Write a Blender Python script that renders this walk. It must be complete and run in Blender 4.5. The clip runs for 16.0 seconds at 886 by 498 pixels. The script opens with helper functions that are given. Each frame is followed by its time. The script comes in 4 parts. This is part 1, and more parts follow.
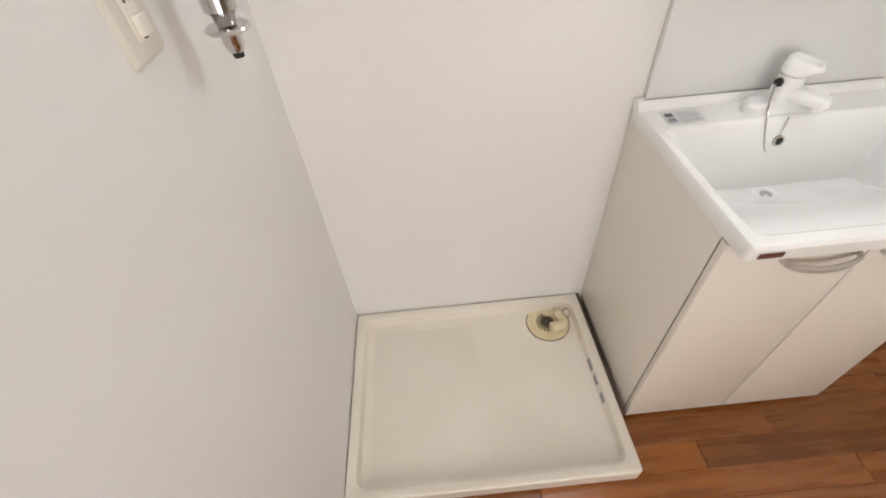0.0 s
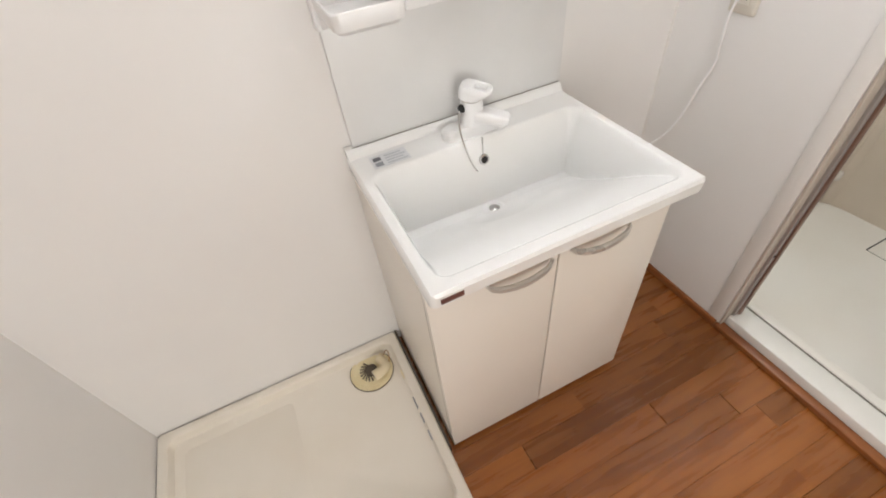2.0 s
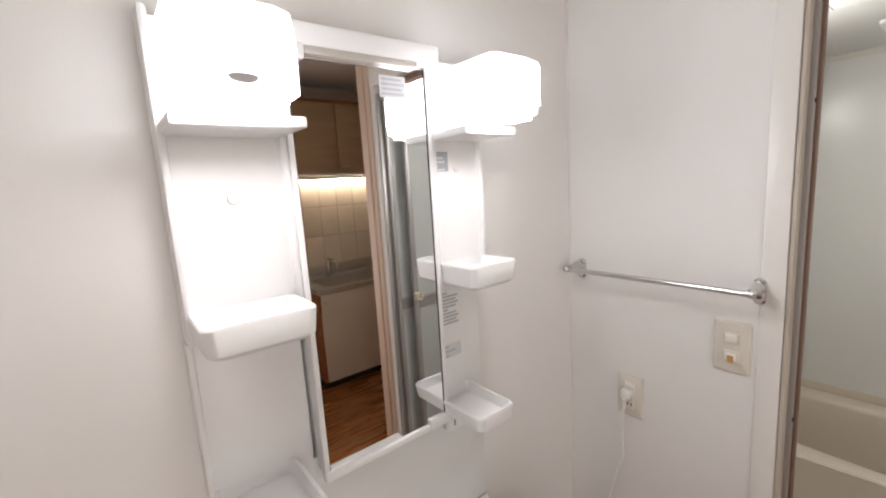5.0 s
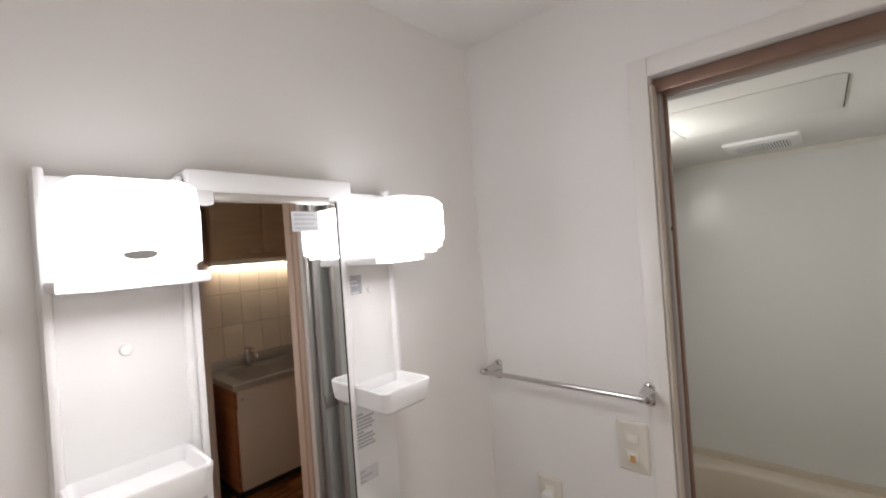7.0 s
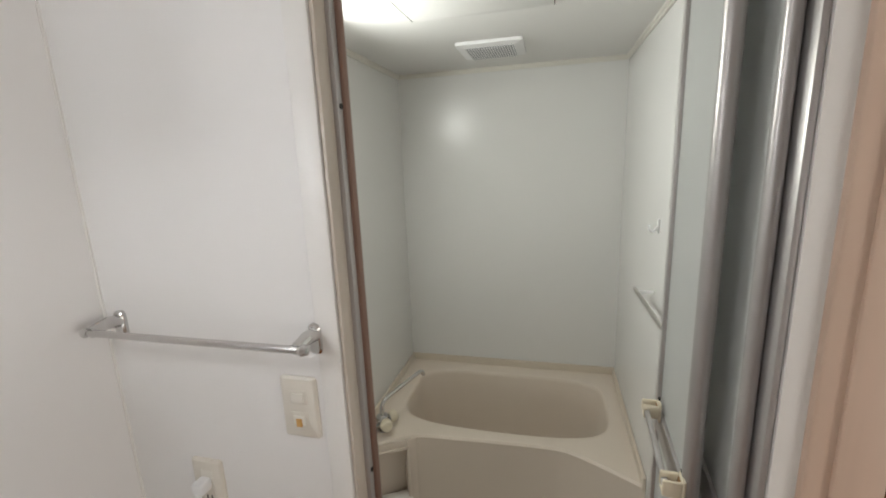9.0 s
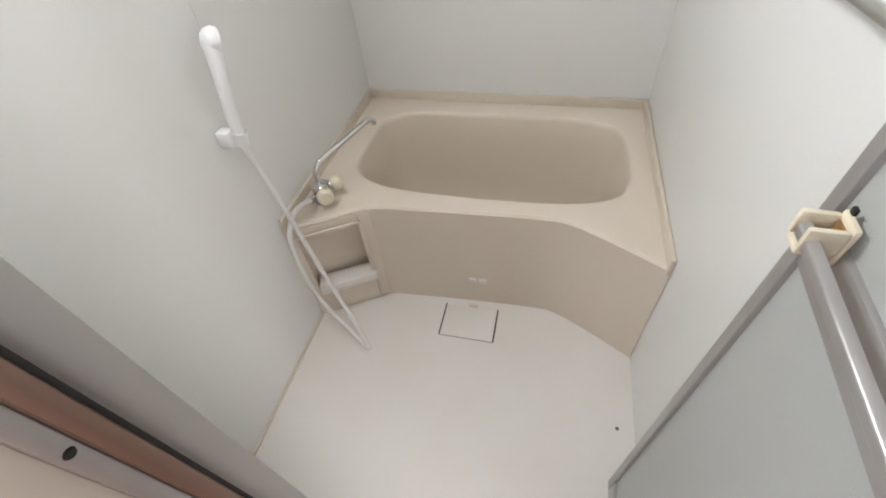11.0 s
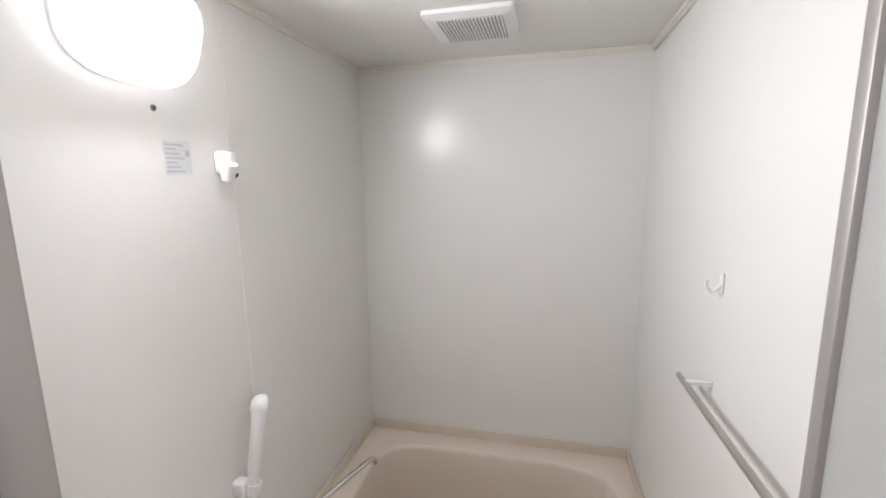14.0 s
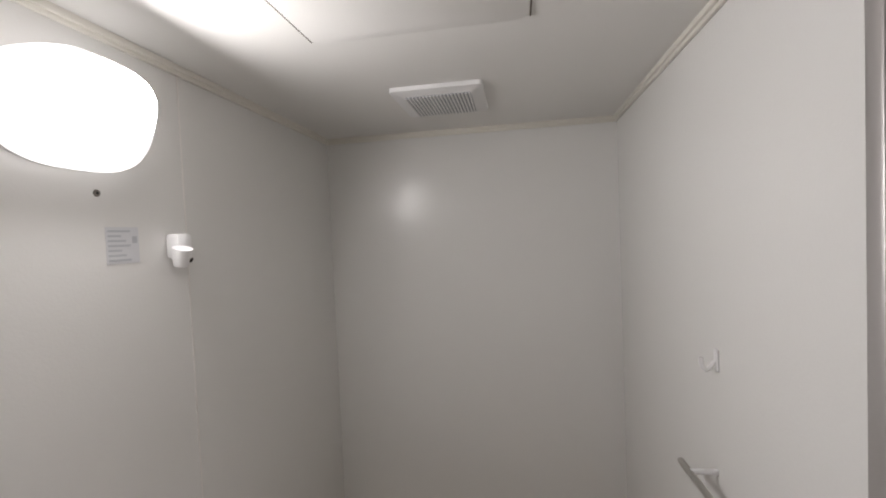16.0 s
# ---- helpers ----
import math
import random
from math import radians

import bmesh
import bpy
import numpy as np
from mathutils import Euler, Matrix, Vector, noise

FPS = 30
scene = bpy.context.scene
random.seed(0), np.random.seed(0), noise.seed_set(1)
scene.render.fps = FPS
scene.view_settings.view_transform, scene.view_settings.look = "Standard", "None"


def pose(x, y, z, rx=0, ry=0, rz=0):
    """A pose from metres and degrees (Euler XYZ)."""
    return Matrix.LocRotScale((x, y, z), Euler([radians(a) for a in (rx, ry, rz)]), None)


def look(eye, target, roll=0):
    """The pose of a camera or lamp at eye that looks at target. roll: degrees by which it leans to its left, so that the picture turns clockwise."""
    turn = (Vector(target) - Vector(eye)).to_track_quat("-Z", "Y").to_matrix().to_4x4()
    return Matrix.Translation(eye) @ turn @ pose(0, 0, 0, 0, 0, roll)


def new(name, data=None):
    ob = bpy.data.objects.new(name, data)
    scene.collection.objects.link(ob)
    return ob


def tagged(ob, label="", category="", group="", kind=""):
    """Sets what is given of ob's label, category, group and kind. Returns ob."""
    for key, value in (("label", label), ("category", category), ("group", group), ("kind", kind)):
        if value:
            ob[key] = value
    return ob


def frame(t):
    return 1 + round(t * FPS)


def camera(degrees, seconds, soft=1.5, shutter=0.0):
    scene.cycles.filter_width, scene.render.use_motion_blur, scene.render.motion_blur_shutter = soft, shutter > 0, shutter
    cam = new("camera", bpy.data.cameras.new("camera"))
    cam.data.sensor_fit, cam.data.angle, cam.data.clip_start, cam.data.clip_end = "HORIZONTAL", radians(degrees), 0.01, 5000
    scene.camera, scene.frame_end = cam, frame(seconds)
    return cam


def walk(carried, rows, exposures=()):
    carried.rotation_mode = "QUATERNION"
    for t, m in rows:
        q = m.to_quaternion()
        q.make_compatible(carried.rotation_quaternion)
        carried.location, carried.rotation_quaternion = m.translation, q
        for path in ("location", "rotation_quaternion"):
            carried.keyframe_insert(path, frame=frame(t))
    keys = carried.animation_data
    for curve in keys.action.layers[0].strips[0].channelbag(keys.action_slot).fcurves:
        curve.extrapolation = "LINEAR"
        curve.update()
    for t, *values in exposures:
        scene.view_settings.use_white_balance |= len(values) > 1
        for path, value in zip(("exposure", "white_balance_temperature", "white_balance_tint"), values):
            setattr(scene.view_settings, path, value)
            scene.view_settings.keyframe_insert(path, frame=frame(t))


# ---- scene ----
cam = camera(92.6, 16.0, soft=1.9)
PATH = [
    (0, (-0.346, 0.407, 1.329), (-0.317, 1.804, -0.102), -4.8),
    (0.5, (-0.349, 0.411, 1.321), (-0.272, 1.757, -0.156), -5.6),
    (1, (-0.204, 0.42, 1.342), (-0.042, 1.752, -0.142), -6.9),
    (1.5, (-0.032, 0.413, 1.344), (0.281, 1.743, -0.116), -7.6),
    (2, (0.054, 0.437, 1.345), (0.536, 1.76, -0.076), -7.8),
    (2.5, (0.066, 0.521, 1.353), (0.705, 1.848, 0.0), -7.5),
    (3, (0.095, 0.576, 1.385), (0.881, 1.911, 0.12), -7.4),
    (3.5, (0.102, 0.594, 1.443), (1.002, 2.001, 0.343), -6.4),
    (4, (0.119, 0.604, 1.479), (1.124, 2.105, 0.621), -4.7),
    (4.5, (0.122, 0.608, 1.556), (1.244, 2.168, 1.002), -3.6),
    (5, (0.119, 0.622, 1.604), (1.346, 2.171, 1.298), -3.5),
    (5.2, (0.114, 0.611, 1.619), (1.358, 2.162, 1.4), -3.5),
    (7.3, (0.146, 0.554, 1.714), (1.72, 1.787, 1.735), -4.2),
    (7.5, (0.168, 0.544, 1.709), (1.821, 1.671, 1.709), -3.9),
    (8, (0.226, 0.531, 1.698), (2.036, 1.376, 1.622), -3.1),
    (8.5, (0.369, 0.514, 1.676), (2.258, 1.135, 1.464), -2.5),
    (9, (0.574, 0.499, 1.631), (2.467, 0.993, 1.215), -2.3),
    (9.5, (0.822, 0.528, 1.559), (2.629, 0.981, 0.832), -2.9),
    (10, (1.037, 0.528, 1.479), (2.647, 1.0, 0.39), -4.4),
    (10.2, (1.106, 0.521, 1.437), (2.605, 0.998, 0.203), -5.2),
    (12.3, (1.223, 0.526, 1.325), (2.445, 0.914, -0.21), -7.0),
    (12.5, (1.217, 0.521, 1.351), (2.561, 0.932, -0.072), -5.9),
    (13, (1.192, 0.519, 1.445), (2.82, 0.983, 0.381), -3.9),
    (13.5, (1.153, 0.518, 1.553), (2.97, 0.998, 0.866), -2.0),
    (14, (1.104, 0.519, 1.612), (3.021, 0.989, 1.283), -0.8),
    (14.5, (1.088, 0.519, 1.655), (3.04, 0.95, 1.613), -0.1),
    (15, (1.066, 0.528, 1.692), (3.027, 0.895, 1.828), 0.0),
    (15.5, (1.072, 0.531, 1.682), (3.04, 0.853, 1.842), -0.5),
    (16, (1.170, 0.541, 1.659), (3.139, 0.881, 1.591), -2.4),
]
EXPOSURES = [(0, 2.15, 6500, 10), (2.5, 2.15, 6500, 10), (3.5, 2.0, 6500, 10), (4.0, 1.9, 6600, 12), (4.5, 1.7, 6700, 14), (5.2, 1.4, 6700, 14), (7.5, 1.08, 6700, 14), (8.5, 1.23, 6650, 13), (9.0, 1.4, 6500, 9), (9.5, 1.43, 6400, 11), (10.2, 1.73, 6300, 12), (12.3, 2.44, 6150, 17), (13.0, 2.14, 6200, 18), (13.5, 2.01, 6250, 20), (14.5, 1.56, 6350, 19), (15, 1.36, 6400, 19), (16, 0.91, 6550, 20)]
walk(cam, [(t, look(eye, target, roll)) for t, eye, target, roll in PATH], EXPOSURES)


# ---- light ----
world = bpy.data.worlds.new("world")
scene.world = world
world.use_nodes = True
world.node_tree.nodes["Background"].inputs[0].default_value = (0.9, 0.95, 1.0, 1)
world.node_tree.nodes["Background"].inputs[1].default_value = 0.3
VANITY_LAMP, VANITY_FRONT, BATH_LAMP, BATH_RIM, KITCHEN_LAMP, HALL_FILL = 1.6, 16.5, 23.5, 0.7, 5.0, 6.0


def area_light(name, eye, target, width, height, watts, colour):
    data = bpy.data.lights.new(name, "AREA")
    data.shape, data.size, data.size_y, data.energy, data.color = "RECTANGLE", width, height, watts, colour
    ob = new(name, data)
    ob.matrix_world = look(eye, target)
    return ob


# unseen fill light added in the hall, opposite the washstand
area_light("hall_fill_light", (-0.1, -1.27, 1.25), (0.0, 1.0, 1.1), 1.15, 1.7, HALL_FILL, (1.0, 0.945, 0.86))


# ---- materials ----
def material(name, base, rough=0.5, metal=0.0, mottle=0.04, mottle_size=3.0, bump=0.0, bump_size=200.0, second=None, coat=0.0,
             emit=None, emit_strength=0.0, per_object=0.0, stretch=(1, 1, 1), rough_vary=0.08, spec=0.5):
    """A principled surface with broad mottling, fine relief and uneven gloss."""
    m = bpy.data.materials.new(name)
    m.use_nodes = True
    nt = m.node_tree
    b = nt.nodes["Principled BSDF"]
    b.inputs["Metallic"].default_value = metal
    b.inputs["Coat Weight"].default_value = coat
    b.inputs["Specular IOR Level"].default_value = spec
    tc = nt.nodes.new("ShaderNodeTexCoord")
    mp = nt.nodes.new("ShaderNodeMapping")
    mp.inputs["Scale"].default_value = stretch
    nt.links.new(tc.outputs["Object"], mp.inputs["Vector"])
    big = nt.nodes.new("ShaderNodeTexNoise")
    big.inputs["Scale"].default_value, big.inputs["Detail"].default_value = mottle_size, 5
    nt.links.new(mp.outputs["Vector"], big.inputs["Vector"])
    ramp = nt.nodes.new("ShaderNodeValToRGB")
    second = second or tuple(c * (1 - mottle * 2.5) for c in base)
    ramp.color_ramp.elements[0].position, ramp.color_ramp.elements[1].position = 0.35, 0.62
    ramp.color_ramp.elements[0].color = (*second, 1)
    ramp.color_ramp.elements[1].color = (*base, 1)
    nt.links.new(big.outputs["Fac"], ramp.inputs["Fac"])
    out = ramp.outputs["Color"]
    if per_object:
        info = nt.nodes.new("ShaderNodeObjectInfo")
        mr = nt.nodes.new("ShaderNodeMapRange")
        mr.inputs["To Min"].default_value, mr.inputs["To Max"].default_value = 1 - per_object, 1 + per_object
        nt.links.new(info.outputs["Random"], mr.inputs["Value"])
        hs = nt.nodes.new("ShaderNodeHueSaturation")
        nt.links.new(mr.outputs["Result"], hs.inputs["Value"])
        nt.links.new(out, hs.inputs["Color"])
        out = hs.outputs["Color"]
        shift = nt.nodes.new("ShaderNodeVectorMath")
        shift.operation = "SCALE"
        shift.inputs[0].default_value = (7.1, 3.3, 5.7)
        nt.links.new(info.outputs["Random"], shift.inputs["Scale"])
        nt.links.new(shift.outputs[0], mp.inputs["Location"])
    nt.links.new(out, b.inputs["Base Color"])
    fine = nt.nodes.new("ShaderNodeTexNoise")
    fine.inputs["Scale"].default_value, fine.inputs["Detail"].default_value = bump_size, 3
    nt.links.new(mp.outputs["Vector"], fine.inputs["Vector"])
    rr = nt.nodes.new("ShaderNodeMapRange")
    rr.inputs["To Min"].default_value, rr.inputs["To Max"].default_value = max(0.02, rough - rough_vary), min(1, rough + rough_vary)
    nt.links.new(big.outputs["Fac"], rr.inputs["Value"])
    nt.links.new(rr.outputs["Result"], b.inputs["Roughness"])
    if bump:
        bp = nt.nodes.new("ShaderNodeBump")
        bp.inputs["Strength"].default_value, bp.inputs["Distance"].default_value = bump, 0.001
        nt.links.new(fine.outputs["Fac"], bp.inputs["Height"])
        nt.links.new(bp.outputs["Normal"], b.inputs["Normal"])
    if emit:
        b.inputs["Emission Color"].default_value = (*emit, 1)
        b.inputs["Emission Strength"].default_value = emit_strength
    return m


WALLPAPER = material("wallpaper", (0.80, 0.785, 0.77), 0.75, mottle=0.008, bump=0.18, bump_size=420)
CEILING = material("ceiling_paper", (0.80, 0.785, 0.765), 0.85, mottle=0.015, bump=0.5, bump_size=300)
TRIM = material("white_trim", (0.80, 0.78, 0.75), 0.4, mottle=0.02, bump=0.1)
PEACH = material("beige_wrapped_post", (0.66, 0.49, 0.38), 0.45, mottle=0.03, stretch=(8, 8, 0.6), bump=0.1)
# hall paper, its base colour browned to hold the dimness of the hall
DIMMED_WALL = material("dimmed_hall_wallpaper", (0.66, 0.55, 0.45), 0.8, mottle=0.02, bump=0.4, bump_size=400)
WOOD = material("plank_wood", (0.30, 0.105, 0.022), 0.28, second=(0.21, 0.064, 0.013), mottle_size=6, stretch=(0.5, 6, 6),
                bump=0.12, bump_size=60, per_object=0.24, rough_vary=0.1)
SKIRT = material("stained_skirting", (0.30, 0.105, 0.03), 0.4, second=(0.2, 0.065, 0.02), mottle_size=9, stretch=(4, 0.5, 4))
UNDER = material("underfloor", (0.06, 0.03, 0.015), 0.9)
PAN = material("pan_resin", (0.80, 0.75, 0.67), 0.32, second=(0.77, 0.715, 0.625), mottle_size=4, bump=0.1, bump_size=350)
PANDARK = material("drain_yellowed_plastic", (0.78, 0.69, 0.46), 0.4, second=(0.72, 0.61, 0.36), mottle_size=20)
ELBOW = material("cream_pipe_plastic", (0.78, 0.68, 0.48), 0.35, mottle_size=14)
BLACK = material("black_rubber", (0.012, 0.011, 0.01), 0.6)
GREY = material("grey_plastic", (0.28, 0.29, 0.32), 0.45)
SEAL_AND_SHADE = material("grey_seal_and_shade", (0.20, 0.18, 0.155), 0.7, mottle=0.15, mottle_size=30)
GAP = material("shadow_gap_plastic", (0.10, 0.08, 0.06), 0.7)
CABINET = material("cabinet_laminate", (0.80, 0.755, 0.69), 0.35, mottle=0.012, bump=0.06)
CERAMIC = material("white_resin_basin", (0.86, 0.86, 0.85), 0.16, mottle=0.008, coat=0.3, rough_vary=0.04)
PLASTIC = material("white_plastic", (0.83, 0.83, 0.83), 0.3, mottle=0.01, rough_vary=0.05)
SPLASH = material("grey_white_splash_panel", (0.74, 0.74, 0.735), 0.3, mottle=0.02, mottle_size=6)
CHROME = material("chrome", (0.62, 0.61, 0.60), 0.12, 1.0, mottle=0.03, rough_vary=0.06)
SATIN = material("satin_handle_plastic", (0.60, 0.57, 0.53), 0.28, 0.35, mottle=0.03)
ALU = material("anodised_aluminium", (0.46, 0.44, 0.43), 0.4, 0.6, mottle=0.03, stretch=(3, 3, 0.4))
BRONZE = material("bronze_aluminium", (0.27, 0.17, 0.13), 0.38, 0.5, mottle=0.05, stretch=(3, 3, 0.4))
JAMB = material("beige_jamb", (0.55, 0.49, 0.42), 0.4, mottle=0.03)
STEEL = material("brushed_steel", (0.55, 0.53, 0.5), 0.3, 0.9, mottle=0.06, stretch=(1, 12, 1))
PLATE = material("switch_plate_ivory", (0.70, 0.66, 0.585), 0.35, mottle=0.02)
PLATE_LIGHT = material("switch_rocker_white", (0.80, 0.77, 0.70), 0.3, mottle=0.02)
AMBER = material("yellowed_rocker", (0.62, 0.36, 0.12), 0.4, second=(0.45, 0.22, 0.06), mottle_size=60)
STICKER = material("sticker_paper", (0.66, 0.67, 0.69), 0.5, mottle=0.02)
STICKER_GREY = material("sticker_grey", (0.42, 0.45, 0.50), 0.5, mottle=0.05)
INK = material("sticker_ink", (0.13, 0.13, 0.15), 0.6)
INK_PALE = material("sticker_pale_ink", (0.50, 0.52, 0.55), 0.6)
BADGE = material("red_brown_badge", (0.13, 0.055, 0.045), 0.35)
BATHWALL = material("bath_panel", (0.79, 0.785, 0.765), 0.24, mottle=0.006, mottle_size=2, bump=0.25, bump_size=160, rough_vary=0.05)
BATHCEIL = material("bath_ceiling_panel", (0.79, 0.782, 0.76), 0.55, mottle=0.003, mottle_size=1.2, rough_vary=0.02, spec=0.3)
BATHFLOOR = material("bath_floor_resin", (0.80, 0.765, 0.725), 0.4, second=(0.78, 0.735, 0.685), mottle_size=3, bump=0.35, bump_size=240)
TUB = material("tub_resin", (0.73, 0.64, 0.545), 0.33, second=(0.72, 0.628, 0.53), mottle_size=2.5, bump=0.05, rough_vary=0.04)
TUBTRIM = material("tub_upstand_resin", (0.69, 0.61, 0.505), 0.35, mottle=0.02)
COVING = material("cream_coving", (0.77, 0.745, 0.68), 0.4, mottle=0.02)
HOSE = material("grey_white_hose", (0.82, 0.80, 0.77), 0.4, mottle=0.03)
CREAM = material("cream_bracket", (0.78, 0.70, 0.54), 0.4, mottle_size=20)
RUST = material("rust_stain", (0.42, 0.22, 0.07), 0.7, mottle_size=60, mottle=0.2)
KITCHEN = material("kitchen_laminate", (0.66, 0.56, 0.45), 0.4, mottle=0.02)
KITCHEN_UP = material("wall_cabinet_laminate", (0.50, 0.34, 0.20), 0.4, mottle=0.05, stretch=(1, 1, 6))
TILE = material("glazed_tile", (0.72, 0.62, 0.5), 0.25, per_object=0.04)
GROUT = material("grout", (0.30, 0.24, 0.18), 0.9)
GLOW = material("lamp_diffuser", (0.85, 0.87, 0.9), 0.4, emit=(0.93, 0.96, 1.0), emit_strength=VANITY_LAMP)
GLOW_FRONT = material("lamp_front", (0.85, 0.87, 0.9), 0.4, emit=(0.95, 0.97, 1.0), emit_strength=VANITY_FRONT)
GLOW_UNDER = material("added_under_glow", (0.85, 0.87, 0.9), 0.4, emit=(0.97, 0.98, 1.0), emit_strength=VANITY_FRONT * 1.2)
GLOW_BATH = material("bath_lamp_globe", (0.85, 0.87, 0.9), 0.4, emit=(0.98, 1.0, 0.945), emit_strength=BATH_LAMP)
GLOW_SIDE = material("bath_lamp_rim", (0.85, 0.87, 0.9), 0.4, emit=(0.98, 1.0, 0.94), emit_strength=BATH_RIM)
GLOW_TUBE = material("fluorescent_tube", (0.85, 0.85, 0.82), 0.4, emit=(1.0, 0.88, 0.70), emit_strength=KITCHEN_LAMP)
FROST = material("frosted_pane", (0.68, 0.69, 0.67), 0.35, mottle=0.02, bump=0.6, bump_size=500)
FROST.node_tree.nodes["Principled BSDF"].inputs["Transmission Weight"].default_value = 0.4
MIRROR = material("mirror_silver", (0.9, 0.9, 0.9), 0.02, 1.0, mottle=0.0, rough_vary=0.0)
GLASS = material("added_window_glass", (0.95, 0.97, 1.0), 0.05)
GLASS.node_tree.nodes["Principled BSDF"].inputs["Transmission Weight"].default_value = 1.0


# ---- mesh helpers ----
def root_of(ob):
    while ob.parent:
        ob = ob.parent
    return ob


def mesh_of(name, bm, mat, smooth=True):
    bmesh.ops.recalc_face_normals(bm, faces=bm.faces)
    me = bpy.data.meshes.new(name)
    bm.to_mesh(me)
    bm.free()
    me.materials.append(mat)
    if smooth:
        me.shade_smooth()
        me.set_sharp_from_angle(angle=math.radians(38))
    return me


def part(name, bm, mat, parent, label="", smooth=True):
    """One mesh, drawn in world metres, under a thing or a part."""
    bmesh.ops.translate(bm, verts=bm.verts, vec=-root_of(parent).location)
    ob = new(name, mesh_of(name, bm, mat, smooth))
    ob.parent = parent
    return tagged(ob, label) if label else ob


def thing(name, at, label, category, group=""):
    ob = new(name)
    ob.location = at
    ob.empty_display_size = 0.05
    return tagged(ob, label, category, group)


def structure(name, bm, mat, label, category):
    return tagged(new(name, mesh_of(name, bm, mat)), label, category, kind="structure")


def solid(name, bm, mat, label, category, group=""):
    return tagged(new(name, mesh_of(name, bm, mat)), label, category, group)


def box(x0, x1, y0, y1, z0, z1, bevel=0.0, seg=2, bm=None):
    bm = bm or bmesh.new()
    made = bmesh.ops.create_cube(bm, size=1)["verts"]
    for v in made:
        v.co = Vector(((x0 + x1) / 2 + v.co.x * (x1 - x0), (y0 + y1) / 2 + v.co.y * (y1 - y0), (z0 + z1) / 2 + v.co.z * (z1 - z0)))
    if bevel:
        edges = {e for v in made for e in v.link_edges}
        bmesh.ops.bevel(bm, geom=list(edges), offset=bevel, segments=seg, profile=0.5, affect="EDGES", clamp_overlap=True)
    return bm


def loft(rings, cap0=True, cap1=True, closed=True, bm=None):
    bm = bm or bmesh.new()
    made = [[bm.verts.new(p) for p in ring] for ring in rings]
    n = len(rings[0])
    for a, b in zip(made, made[1:]):
        for i in range(n if closed else n - 1):
            bm.faces.new((a[i], a[(i + 1) % n], b[(i + 1) % n], b[i]))
    if cap0:
        bm.faces.new(made[0][::-1])
    if cap1:
        bm.faces.new(made[-1])
    return bm


def round_rect(x0, x1, y0, y1, z, r, n=6):
    pts = []
    for cx, cy, a in ((x1 - r, y1 - r, 0), (x0 + r, y1 - r, 90), (x0 + r, y0 + r, 180), (x1 - r, y0 + r, 270)):
        for k in range(n + 1):
            t = math.radians(a + 90 * k / n)
            pts.append((cx + r * math.cos(t), cy + r * math.sin(t), z))
    return pts


def turn_rings(rings, m):
    return [[m @ Vector(p) for p in ring] for ring in rings]


def lathe(profile, m, n=24, bm=None):
    """profile: (radius, height) along the axis z of m."""
    rings = [[m @ Vector((r * math.cos(2 * math.pi * k / n), r * math.sin(2 * math.pi * k / n), h)) for k in range(n)] for r, h in profile]
    return loft(rings, bm=bm)


def smooth_path(points, steps=10):
    pts = [Vector(p) for p in points]
    out = []
    for i in range(len(pts) - 1):
        p0, p1, p2, p3 = pts[max(i - 1, 0)], pts[i], pts[i + 1], pts[min(i + 2, len(pts) - 1)]
        for k in range(steps):
            t = k / steps
            out.append(0.5 * ((2 * p1) + (p2 - p0) * t + (2 * p0 - 5 * p1 + 4 * p2 - p3) * t * t + (3 * p1 - p0 - 3 * p2 + p3) * t ** 3))
    return out + [pts[-1]]


def tube(points, r, n=12, bm=None, ribs=0.0):
    pts = [Vector(p) for p in points]
    side = None
    rings = []
    for i, p in enumerate(pts):
        d = (pts[min(i + 1, len(pts) - 1)] - pts[max(i - 1, 0)]).normalized()
        if side is None:
            side = d.orthogonal().normalized()
        side = (side - d * side.dot(d)).normalized()
        up = d.cross(side)
        rad = r[i] if isinstance(r, (list, tuple)) else r
        rad *= 1 + (ribs if i % 2 else 0)
        rings.append([p + (side * math.cos(2 * math.pi * k / n) + up * math.sin(2 * math.pi * k / n)) * rad for k in range(n)])
    return loft(rings, bm=bm)


def axis(at, way):
    """A pose at a place whose z axis points along way."""
    return Matrix.Translation(at) @ Vector(way).to_track_quat("Z", "Y").to_matrix().to_4x4()


def prism(outline, z0, z1, bevel=0.0, bm=None):
    bm = bm or bmesh.new()
    low = [bm.verts.new((x, y, z0)) for x, y in outline]
    high = [bm.verts.new((x, y, z1)) for x, y in outline]
    n = len(outline)
    made = [bm.faces.new(low[::-1]), bm.faces.new(high)]
    for i in range(n):
        made.append(bm.faces.new((low[i], low[(i + 1) % n], high[(i + 1) % n], high[i])))
    if bevel:
        bmesh.ops.bevel(bm, geom=list({e for f in made for e in f.edges}), offset=bevel, segments=2, profile=0.5, affect="EDGES", clamp_overlap=True)
    return bm


# ---- plan ----
WEST, NORTH, EAST, TOP = -0.665, 1.358, 1.18, 2.32
DOOR_N, DOOR_S, DOOR_TOP = 0.845, 0.197, 2.05
BX0, BX1, BY0, BY1, BZ0, BZ1 = 1.30, 2.855, 0.155, 1.307, -0.025, 2.055

